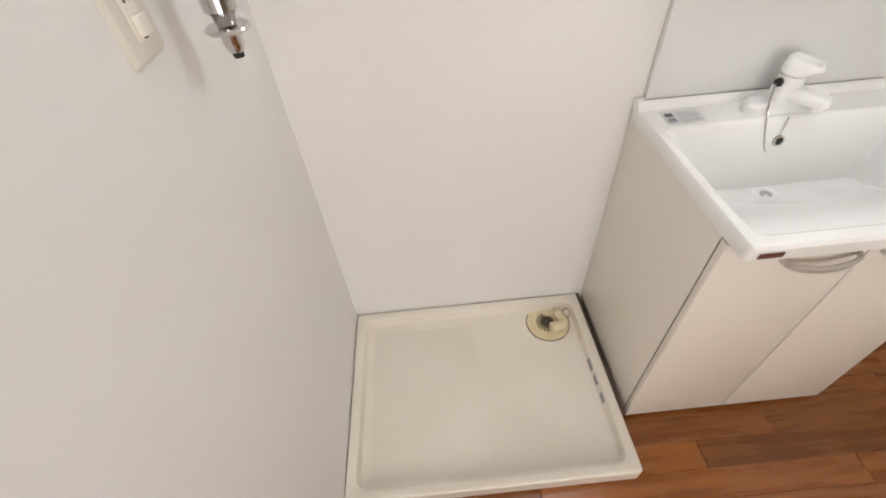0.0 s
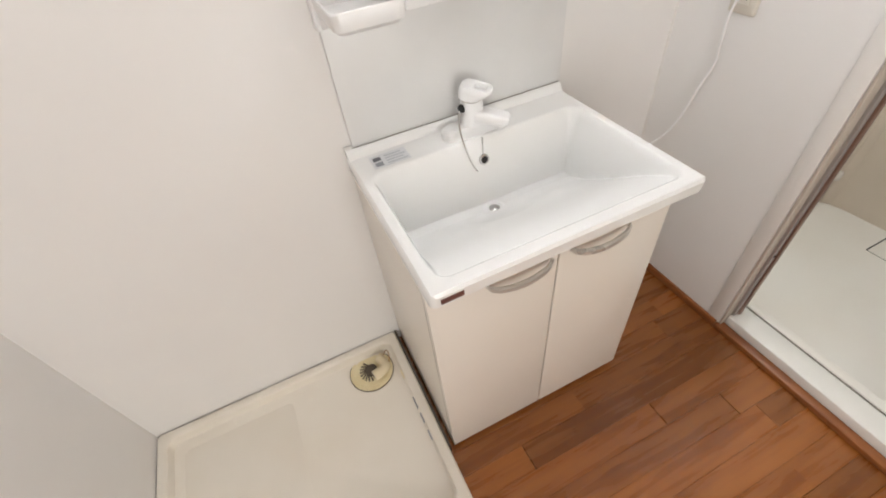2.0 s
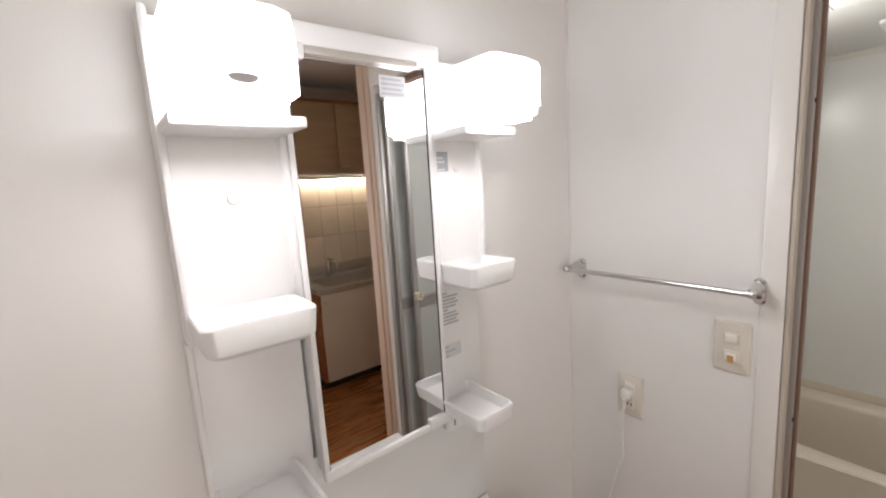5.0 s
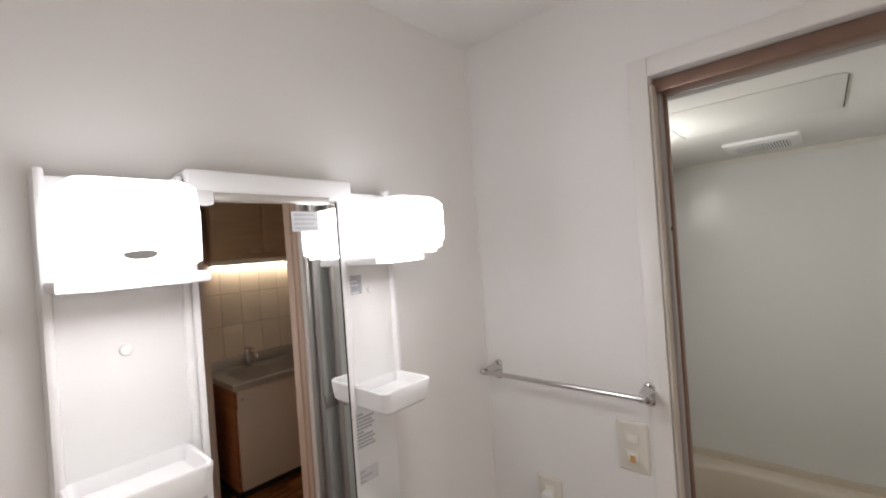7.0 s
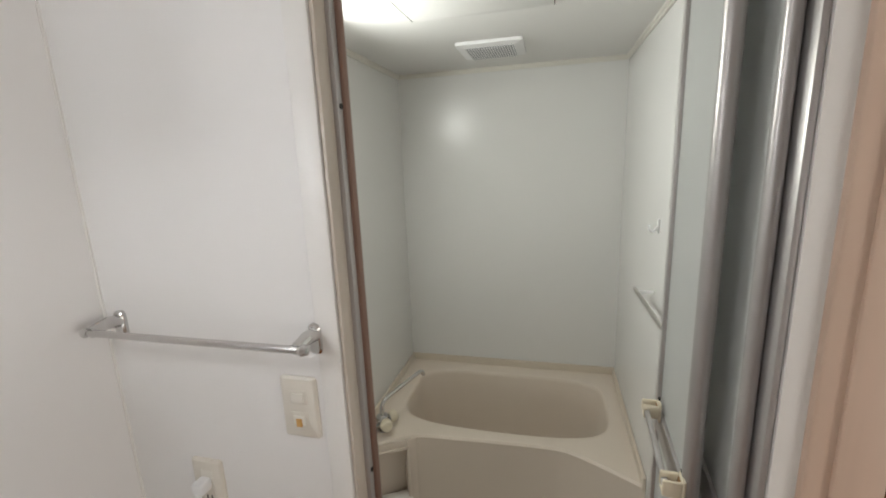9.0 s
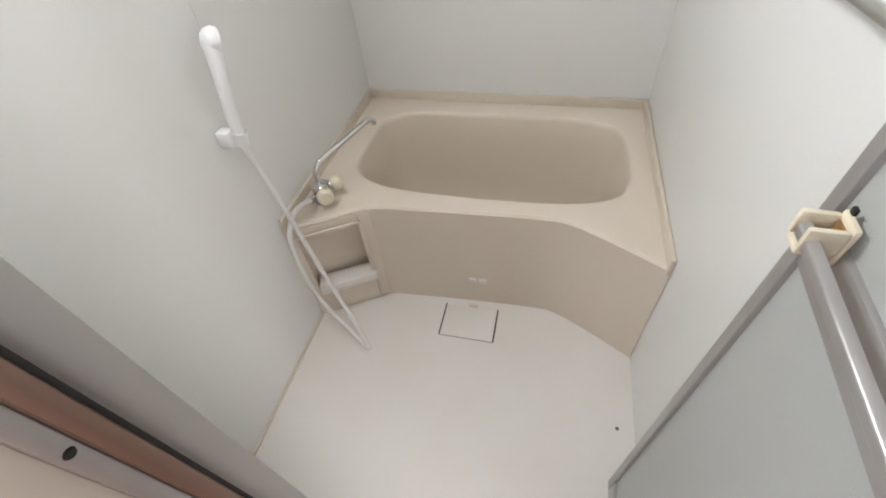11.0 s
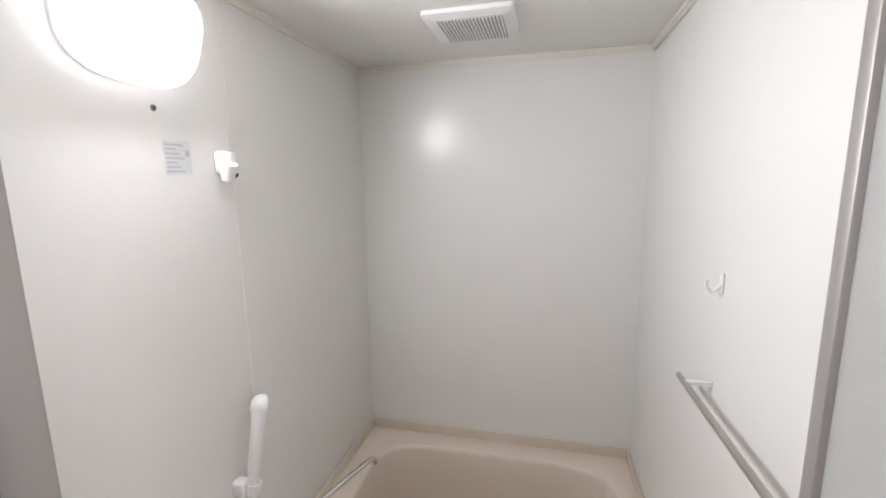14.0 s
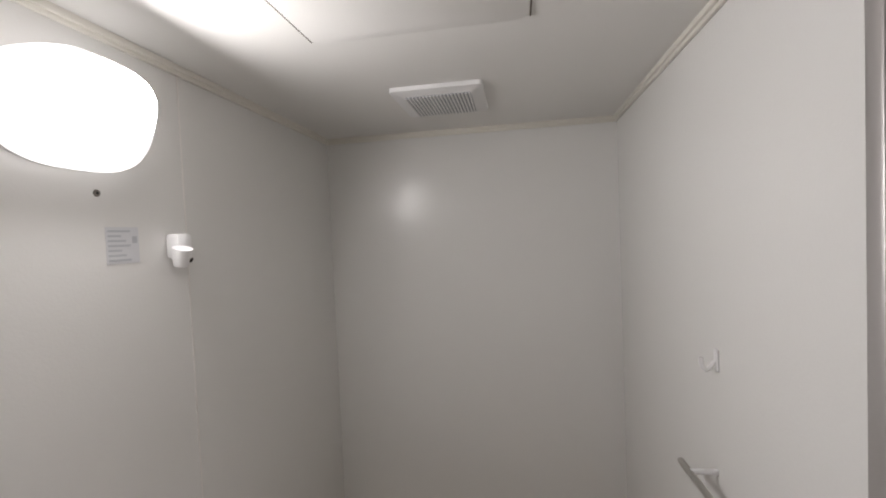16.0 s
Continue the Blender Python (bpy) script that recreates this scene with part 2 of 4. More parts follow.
# washroom and hall walls
structure("wall_north", box(WEST - 0.12, 1.30, NORTH, NORTH + 0.12, -0.03, TOP), WALLPAPER, "off-white vinyl wallpaper wall behind the washstand", "wall")
structure("wall_west", box(WEST - 0.12, WEST, 0.10, NORTH, -0.03, TOP), WALLPAPER, "off-white wallpaper wall beside the washing machine pan", "wall")
structure("wall_east", box(EAST, 1.24, DOOR_N, NORTH, -0.03, TOP), WALLPAPER, "off-white wallpaper wall with towel rail and switches", "wall")
structure("wall_lintel", box(EAST, 1.24, DOOR_S, DOOR_N, DOOR_TOP + 0.02, TOP), WALLPAPER, "off-white wallpaper wall above the bathroom door", "wall")
structure("wall_pier", box(EAST, 1.24, 0.165, DOOR_S, -0.03, TOP), TRIM, "narrow white strip beside the bathroom door", "wall")
structure("post", box(EAST - 0.012, 1.30, 0.075, 0.165, -0.03, TOP, 0.006), PEACH, "beige wood-wrapped post at the end of the wall", "post")
structure("post_stop", box(EAST - 0.02, EAST - 0.012, 0.078, 0.136, 0.0, TOP, 0.003), PEACH, "beige stop strip on the post", "trim")
structure("wall_hall_north", box(1.30, 3.3, 0.065, 0.094, -0.03, 2.5), DIMMED_WALL, "plain beige wall added to close the unseen hall behind the bathroom", "wall")
# unseen wall, added to close the hall on the east
structure("wall_hall_east", box(3.3, 3.4, -1.95, 0.094, -0.03, 2.5), DIMMED_WALL, "plain beige wall added to close the unseen hall", "wall")
structure("wall_kitchen", box(1.15, 3.3, -1.95, -1.715, -0.03, 2.5), DIMMED_WALL, "beige wall behind the kitchen counter", "wall")
structure("wall_kitchen_side", box(1.15, 1.25, -1.715, -1.30, -0.03, 2.5), DIMMED_WALL, "beige wall end beside the kitchen counter", "wall")
# the opening in this wall is added, to go with the fill light
bm = box(-2.7, -0.72, -1.42, -1.30, -0.03, 2.5)
box(0.52, 1.15, -1.42, -1.30, -0.03, 2.5, bm=bm)
box(-0.72, 0.52, -1.42, -1.30, 2.15, 2.5, bm=bm)
box(-0.72, 0.52, -1.42, -1.30, -0.03, 0.35, bm=bm)
structure("wall_hall_south", bm, DIMMED_WALL, "beige hall wall with an opening added for the window", "wall")
# two more unseen walls, added to shut the hall in
structure("wall_hall_back", box(-2.7, WEST - 0.12, 0.10, 0.2, -0.03, 2.5), DIMMED_WALL, "plain beige wall added to close the unseen hall", "wall")
structure("wall_hall_west", box(-2.8, -2.7, -1.42, 0.2, -0.03, 2.5), DIMMED_WALL, "plain beige wall added to close the unseen hall", "wall")
structure("ceiling", box(WEST - 0.12, 1.30, 0.14, NORTH + 0.12, TOP, TOP + 0.06), CEILING, "white papered washroom ceiling", "ceiling")
structure("ceiling_hall", box(-2.8, 3.4, -1.95, 0.14, 2.5, 2.56), CEILING, "white papered hall ceiling", "ceiling")
structure("ceiling_drop", box(-2.8, 3.4, 0.10, 0.14, TOP + 0.0, 2.5), CEILING, "white drop between the two ceilings", "ceiling")
structure("underfloor", box(-2.8, 1.22, -1.95, NORTH + 0.12, -0.06, -0.012), UNDER, "dark wooden underfloor beneath the planks", "floor")
structure("underfloor_kitchen", box(1.22, 3.4, -1.95, 0.065, -0.06, -0.012), UNDER, "dark wooden underfloor beneath the planks", "floor")


# unseen window, added around the hall fill light
def added_hall_window():
    w = tagged(thing("added_window_1", (-0.1, -1.37, 0.35), "added tall aluminium-framed window in the unseen hall side", "window"), kind="structure")
    f = box(-0.72, -0.68, -1.40, -1.34, 0.35, 2.15)
    box(0.48, 0.52, -1.40, -1.34, 0.35, 2.15, bm=f)
    box(-0.68, 0.48, -1.40, -1.34, 0.35, 0.39, bm=f)
    box(-0.68, 0.48, -1.40, -1.34, 2.11, 2.15, bm=f)
    part("window_frame", f, ALU, w)
    pane = part("pane", box(-0.68, 0.48, -1.373, -1.367, 0.39, 2.11), GLASS, w)
    pane.visible_shadow = False


added_hall_window()

# skirting and door trim
structure("baseboard", box(EAST - 0.012, EAST, DOOR_N + 0.005, NORTH, 0.0, 0.03, 0.003), SKIRT, "low red-brown wooden skirting", "baseboard")
structure("sill_edging", box(EAST - 0.012, EAST + 0.02, 0.165, DOOR_N + 0.005, 0.0, 0.022, 0.003), SKIRT, "red-brown wooden edging before the bathroom sill", "trim")
structure("trim_side", box(EAST - 0.004, EAST, DOOR_N, DOOR_N + 0.042, 0.03, DOOR_TOP + 0.062, 0.003), TRIM, "white casing beside the bathroom door", "trim")
structure("trim_top", box(EAST - 0.004, EAST, 0.165, DOOR_N, DOOR_TOP + 0.02, DOOR_TOP + 0.062, 0.003), TRIM, "white casing above the bathroom door", "trim")
structure("trim_corner", box(EAST - 0.004, EAST, NORTH - 0.004, NORTH, 0.03, TOP), TRIM, "thin sealed joint in the wall corner", "trim")


def bath_door_frame():
    d = tagged(thing("door_frame", (1.27, 0.52, 0.0), "bronze and grey aluminium frame of the bathroom folding door", "door frame"), kind="structure")
    top = DOOR_TOP - 0.014
    part("jamb", box(EAST + 0.001, 1.216, DOOR_N - 0.008, DOOR_N - 0.001, 0.0, DOOR_TOP, 0.001), JAMB, d, "beige jamb lining")
    part("stile", box(1.216, 1.234, DOOR_N - 0.016, DOOR_N - 0.001, 0.0, top, 0.003), ALU, d, "grey aluminium stile")
    part("stile", box(1.234, 1.254, DOOR_N - 0.022, DOOR_N - 0.001, 0.0, top, 0.006), BRONZE, d, "red-brown aluminium stile")
    part("seal", box(1.2545, 1.2595, DOOR_N - 0.014, DOOR_N + 0.012, 0.0, top), BLACK, d, "black rubber seal")
    part("stile", box(1.260, 1.306, DOOR_N + 0.012, DOOR_N + 0.035, 0.0, top, 0.003), ALU, d, "grey aluminium stile")
    part("stile", box(EAST + 0.004, 1.222, DOOR_S, DOOR_S + 0.011, 0.0, top, 0.004), ALU, d, "grey aluminium stile")
    part("head", box(1.206, 1.262, DOOR_S, DOOR_N - 0.001, top, DOOR_TOP + 0.018, 0.004), BRONZE, d, "bronze aluminium head")
    part("head", box(1.267, 1.306, DOOR_S - 0.02, DOOR_N + 0.035, top, DOOR_TOP + 0.018, 0.004), ALU, d, "grey aluminium head track")
    part("sill", box(EAST + 0.021, 1.285, DOOR_S, DOOR_N - 0.008, -0.02, 0.055, 0.006), TRIM, d, "white raised sill")
    part("groove", box(1.285, 1.297, DOOR_S, DOOR_N - 0.008, -0.02, 0.046), SEAL_AND_SHADE, d, "grimy sill groove")
    part("sill_lip", box(1.297, 1.33, DOOR_S, DOOR_N + 0.011, -0.03, 0.05, 0.004), BATHFLOOR, d)
    for k, z in enumerate((0.35, 1.05, 1.72)):
        part("screw", lathe([(0.0, 0.0), (0.005, 0.0), (0.004, 0.002), (0.0, 0.002)], axis((1.225, DOOR_N - 0.016, z), (0, -1, 0)), 10), BLACK, d)


bath_door_frame()

# bathroom shell
structure("bath_wall_north", box(BX0, BX1 + 0.06, BY1, BY1 + 0.06, -0.1, BZ1 + 0.02), BATHWALL, "glossy off-white bathroom panel wall", "wall")
structure("bath_wall_east", box(BX1, BX1 + 0.06, BY0 - 0.06, BY1, -0.1, BZ1 + 0.02), BATHWALL, "glossy off-white bathroom panel wall above the tub", "wall")
structure("bath_wall_south", box(BX0, BX1, BY0 - 0.06, BY0, -0.1, BZ1 + 0.02), BATHWALL, "glossy off-white bathroom panel wall", "wall")
structure("bath_wall_door_side", box(BX0, 1.308, DOOR_N + 0.036, BY1, -0.1, BZ1 + 0.02), BATHWALL, "off-white bathroom panel beside the door", "wall")
structure("bath_wall_door_head", box(1.267, 1.308, BY0, DOOR_N + 0.035, DOOR_TOP + 0.019, BZ1 + 0.03), BATHWALL, "off-white bathroom panel above the door", "wall")
structure("bath_ceiling", box(1.24, BX1 + 0.06, BY0 - 0.06, BY1 + 0.06, BZ1 + 0.02, BZ1 + 0.07), BATHCEIL, "off-white bathroom ceiling panel", "ceiling")
structure("bath_floor", box(1.32, BX1, BY0, BY1, -0.09, BZ0), BATHFLOOR, "cream moulded resin bathroom floor", "floor")
structure("panel_joint", box(2.052, 2.0555, BY1 - 0.0015, BY1, 0.9, BZ1), TRIM, "thin joint strip between wall panels", "trim")


def coving():
    for name, outline, way in (("coving_north", 1, None), ("coving_south", 2, None), ("coving_east", 3, None)):
        bm = bmesh.new()
        if outline == 1:
            for k in range(2):
                box(1.308, BX1, BY1 - 0.015 + k * 0.006, BY1, BZ1 + 0.006 - k * 0.009, BZ1 + 0.0205 - k * 0.01, 0.003, bm=bm)
        elif outline == 2:
            for k in range(2):
                box(1.308, BX1, BY0, BY0 + 0.015 - k * 0.006, BZ1 + 0.006 - k * 0.009, BZ1 + 0.0205 - k * 0.01, 0.003, bm=bm)
        else:
            for k in range(2):
                box(BX1 - 0.015 + k * 0.006, BX1, BY0, BY1, BZ1 + 0.0065 - k * 0.009, BZ1 + 0.0205 - k * 0.01, 0.003, bm=bm)
        structure(name, bm, COVING, "cream plastic coving under the bathroom ceiling", "coving")


coving()
structure("floor_joint", box(1.31, 2.0, BY1 - 0.008, BY1, BZ0, BZ0 + 0.012, 0.002), TUBTRIM, "beige sealed joint at the bathroom wall foot", "trim")


# ---- washing machine pan ----
def washing_pan():
    x0, x1, y0, y1 = WEST + 0.003, 0.155, 0.735, NORTH - 0.003
    p = thing("washing_machine_pan", (-0.25, 1.05, 0), "cream resin washing machine drain pan on the floor", "drain pan")
    r = [round_rect(x0, x1, y0, y1, 0.001, 0.012), round_rect(x0, x1, y0, y1, 0.05, 0.012), round_rect(x0 + 0.004, x1 - 0.004, y0 + 0.004, y1 - 0.004, 0.055, 0.012),
         round_rect(x0 + 0.024, x1 - 0.024, y0 + 0.024, y1 - 0.024, 0.055, 0.03), round_rect(x0 + 0.03, x1 - 0.03, y0 + 0.03, y1 - 0.03, 0.05, 0.03),
         round_rect(x0 + 0.036, x1 - 0.036, y0 + 0.036, y1 - 0.036, 0.02, 0.03), round_rect(x0 + 0.048, x1 - 0.048, y0 + 0.048, y1 - 0.048, 0.012, 0.03)]
    part("tray", loft(r), PAN, p)
    part("raised_bed", loft([round_rect(x0 + 0.055, -0.24, y0 + 0.06, y1 - 0.06, 0.011, 0.02), round_rect(x0 + 0.072, -0.257, y0 + 0.077, y1 - 0.077, 0.0132, 0.02)]), PAN, p)
    for y in (1.19, 1.08, 1.02, 0.96):
        part("clip", box(x1 - 0.036, x1 - 0.028, y - 0.016 * (1.6 if y == 1.08 else 1), y + 0.016, 0.022, 0.040, 0.002), GREY if y < 1.1 else PANDARK, p, "small grey clip")
    d = thing("floor_drain", (0.03, 1.265, 0.012), "yellowed round drain cover with a cream hose elbow", "drain")
    c = (0.03, 1.265, 0.0125)
    part("ring", lathe([(0.0, 0.0), (0.075, 0.0), (0.075, 0.003), (0.069, 0.005), (0.063, 0.003), (0.0, 0.003)], axis(c, (0, 0, 1)), 40), PANDARK, d)
    part("cover", lathe([(0.0, 0.003), (0.061, 0.003), (0.059, 0.0055), (0.0, 0.0065)], axis(c, (0, 0, 1)), 40), PANDARK, d)
    for k in range(13):
        a = math.radians(100 + k * 18)
        ca, sa = math.cos(a), math.sin(a)
        ca2, sa2 = math.cos(a + 0.28), math.sin(a + 0.28)
        pts = [(c[0] + 0.020 * ca, c[1] + 0.020 * sa), (c[0] + 0.042 * ca2, c[1] + 0.042 * sa2)]
        n = Vector((-(pts[1][1] - pts[0][1]), pts[1][0] - pts[0][0])).normalized() * 0.0027
        out = [(pts[0][0] - n.x, pts[0][1] - n.y), (pts[1][0] - n.x, pts[1][1] - n.y), (pts[1][0] + n.x, pts[1][1] + n.y), (pts[0][0] + n.x, pts[0][1] + n.y)]
        part("slot", prism(out, c[2] + 0.0055, c[2] + 0.0072), GAP, d, smooth=False)
    part("socket", lathe([(0.0, 0.006), (0.021, 0.006), (0.021, 0.012), (0.015, 0.012), (0.015, 0.008), (0.0, 0.008)], axis(c, (0, 0, 1)), 24), GAP, d)
    part("gap", lathe([(0.075, 0.0), (0.078, 0.0), (0.078, 0.0012), (0.075, 0.0012)], axis(c, (0, 0, 1)), 40), GAP, d)
    q = [(c[0] + 0.004, c[1] - 0.036, 0.036), (c[0] + 0.034, c[1] - 0.030, 0.036), (c[0] + 0.050, c[1] - 0.014, 0.036), (c[0] + 0.040, c[1] + 0.022, 0.034)]
    part("elbow", tube(smooth_path(q, 6), 0.0165, 16), ELBOW, d)
    part("collar", tube([(c[0] + 0.002, c[1] - 0.0365, 0.036), (c[0] + 0.024, c[1] - 0.033, 0.036)], 0.0185, 16), ELBOW, d)
    part("wire", tube(smooth_path([(c[0] + 0.05, c[1] + 0.02, 0.03), (c[0] + 0.07, c[1] + 0.03, 0.05), (c[0] + 0.075, c[1] + 0.005, 0.055), (c[0] + 0.06, c[1] - 0.02, 0.03)], 6), 0.002, 6), RUST, d)


washing_pan()
solid("sealing_strip", box(0.157, 0.163, 0.90, NORTH - 0.001, 0.0, 0.05), GAP, "dark gap strip between pan and washstand", "seal")


# ---- wall outlets and taps ----
def wall_plate(name, at, way, w, h, label, category):
    """A rounded plate on a wall; way: 1 faces east, -1 faces west. Returns the thing and a pose with z out of the wall."""
    t = thing(name, at, label, category)
    m = axis_wall(at, way)
    r = [round_rect(-w / 2, w / 2, -h / 2, h / 2, 0.0, 0.006), round_rect(-w / 2, w / 2, -h / 2, h / 2, 0.004, 0.006), round_rect(-w / 2 + 0.004, w / 2 - 0.004, -h / 2 + 0.004, h / 2 - 0.004, 0.0075, 0.005)]
    part("plate", loft(turn_rings(r, m)), PLATE, t)
    return t, m


def axis_wall(at, way):
    """x along the wall, y up, z out of a wall that faces east (1) or west (-1)."""
    z = Vector((way, 0, 0))
    y = Vector((0, 0, 1))
    x = y.cross(z)
    m = Matrix((x, y, z)).transposed().to_4x4()
    m.translation = at
    return m


def block(m, x0, x1, y0, y1, z0, z1, bevel=0.0015):
    bm = box(x0, x1, y0, y1, z0, z1, bevel)
    bmesh.ops.transform(bm, matrix=m, verts=bm.verts)
    return bm


def washer_outlet():
    t, m = wall_plate("wall_outlet", (WEST, 0.949, 1.205), 1, 0.078, 0.12, "ivory wall outlet plate with earth terminal", "outlet")
    part("insert", block(m, -0.014, 0.014, -0.038, 0.038, 0.006, 0.0095), PLATE_LIGHT, t)
    for y in (0.018, 0.006):
        part("slot", block(m, -0.008, -0.005, y - 0.004, y + 0.004, 0.0085, 0.0105, 0), BLACK, t)
        part("slot", block(m, 0.003, 0.006, y - 0.004, y + 0.004, 0.0085, 0.0105, 0), BLACK, t)
    part("earth_flap", block(m, -0.010, 0.010, -0.032, -0.010, 0.009, 0.017), PLATE_LIGHT, t)
    part("terminal", block(m, -0.004, 0.004, -0.036, -0.030, 0.009, 0.0125), GAP, t)


washer_outlet()


def washer_tap():
    t = thing("washing_machine_tap", (WEST, 1.05, 1.2), "chrome washing machine tap on the wall", "tap")
    part("flange", lathe([(0.0, 0.0), (0.028, 0.0), (0.027, 0.004), (0.014, 0.010), (0.0, 0.010)], axis((WEST, 1.05, 1.215), (1, 0, 0))), CHROME, t)
    part("stub", lathe([(0.0, 0.0), (0.011, 0.0), (0.011, 0.05), (0.0, 0.05)], axis((WEST + 0.008, 1.05, 1.215), (1, 0, 0))), CHROME, t)
    part("body", lathe([(0.0, 0.0), (0.013, 0.0), (0.016, 0.012), (0.022, 0.018), (0.022, 0.040), (0.017, 0.046), (0.017, 0.062), (0.021, 0.066), (0.021, 0.09), (0.0, 0.09)], axis((-0.60, 1.05, 1.148), (0, 0, 1))), CHROME, t)
    part("collar", lathe([(0.0, 0.0), (0.029, 0.0), (0.031, 0.003), (0.029, 0.006), (0.0, 0.006)], axis((-0.60, 1.05, 1.140), (0, 0, 1))), CHROME, t)
    part("nozzle", lathe([(0.0, 0.0), (0.010, 0.0), (0.012, 0.004), (0.014, 0.012), (0.014, 0.030), (0.0, 0.030)], axis((-0.60, 1.05, 1.112), (0, 0, 1))), CHROME, t)
    part("tip", lathe([(0.0, 0.0), (0.0075, 0.0), (0.0085, 0.010), (0.0, 0.010)], axis((-0.60, 1.05, 1.104), (0, 0, 1)), 16), BLACK, t, "black rubber tip")
    part("handle", block(axis((-0.60, 1.05, 1.245), (0, 0, 1)), -0.03, 0.03, -0.008, 0.008, -0.007, 0.007, 0.004), CHROME, t)


washer_tap()


def switch_plate():
    t, m = wall_plate("light_switch", (EAST, 0.934, 1.202), -1, 0.072, 0.12, "ivory light switch plate with one yellowed rocker", "switch")
    for y, mat in ((0.022, PLATE_LIGHT), (-0.022, PLATE_LIGHT)):
        part("rocker_frame", block(m, -0.017, 0.017, y - 0.014, y + 0.014, 0.006, 0.0088), PLATE, t)
        part("rocker", block(m, -0.012, 0.012, y - 0.009, y + 0.009, 0.0088, 0.0125), mat, t)
    part("indicator", block(m, -0.006, 0.006, -0.034, -0.018, 0.0122, 0.0140), AMBER, t, "yellow-brown discoloured tip")


switch_plate()


def outlet_and_plug():
    t, m = wall_plate("wall_outlet", (EAST, 1.168, 0.998), -1, 0.072, 0.12, "ivory wall outlet plate beside the washstand", "outlet")
    part("insert", block(m, -0.014, 0.014, -0.038, 0.038, 0.006, 0.0088), PLATE_LIGHT, t)
    part("slot", block(m, -0.007, -0.004, -0.028, -0.020, 0.0085, 0.0095, 0), BLACK, t)
    part("slot", block(m, 0.004, 0.007, -0.028, -0.020, 0.0085, 0.0095, 0), BLACK, t)
    g = thing("power_plug", (1.16, 1.168, 1.008), "white plug with a white cord hanging to the washstand", "plug")
    part("plug_body", block(m, -0.013, 0.013, 0.0, 0.026, 0.009, 0.038, 0.006), PLASTIC, g)
    part("strain_relief", tube([(1.145, 1.168, 1.0), (1.148, 1.170, 0.972)], [0.006, 0.004], 10), PLASTIC, g)
    pts = [(1.148, 1.170, 0.975), (1.156, 1.182, 0.93), (1.168, 1.186, 0.86), (1.170, 1.185, 0.81), (1.167, 1.205, 0.74), (1.163, 1.225, 0.65), (1.150, 1.255, 0.57), (1.10, 1.300, 0.50), (0.98, 1.335, 0.45), (0.785, 1.34, 0.43)]
    part("cord", tube(smooth_path(pts, 8), 0.0032, 8), PLASTIC, g)


outlet_and_plug()


def towel_rail():
    t = thing("towel_rail", (EAST, 1.10, 1.355), "chrome towel rail on the wall", "towel rail")
    for y in (1.315, 0.888):
        m = axis_wall((EAST, y, 1.338), -1)
        part("mount", loft(turn_rings([round_rect(-0.012, 0.012, -0.028, 0.028, 0.0, 0.010), round_rect(-0.012, 0.012, -0.028, 0.028, 0.006, 0.010), round_rect(-0.009, 0.009, -0.024, 0.024, 0.010, 0.008)], m)), CHROME, t)
        part("arm", tube(smooth_path([(EAST - 0.006, y, 1.346), (EAST - 0.03, y, 1.350), (EAST - 0.062, y, 1.344)], 5), [0.012] * 6 + [0.011] * 5, 12), CHROME, t)
    part("bar", tube([(EAST - 0.062, 1.322, 1.344), (EAST - 0.062, 0.88, 1.344)], 0.0065, 14), CHROME, t)
    for y in (1.326, 0.876):
        part("knob", lathe([(0.0, -0.01), (0.007, -0.008), (0.010, 0.0), (0.007, 0.008), (0.0, 0.01)], axis((EAST - 0.062, y, 1.344), (0, 1, 0)), 14), CHROME, t)


towel_rail()


# ---- washstand ----
VX0, VX1, VY0 = 0.170, 0.780, 0.850


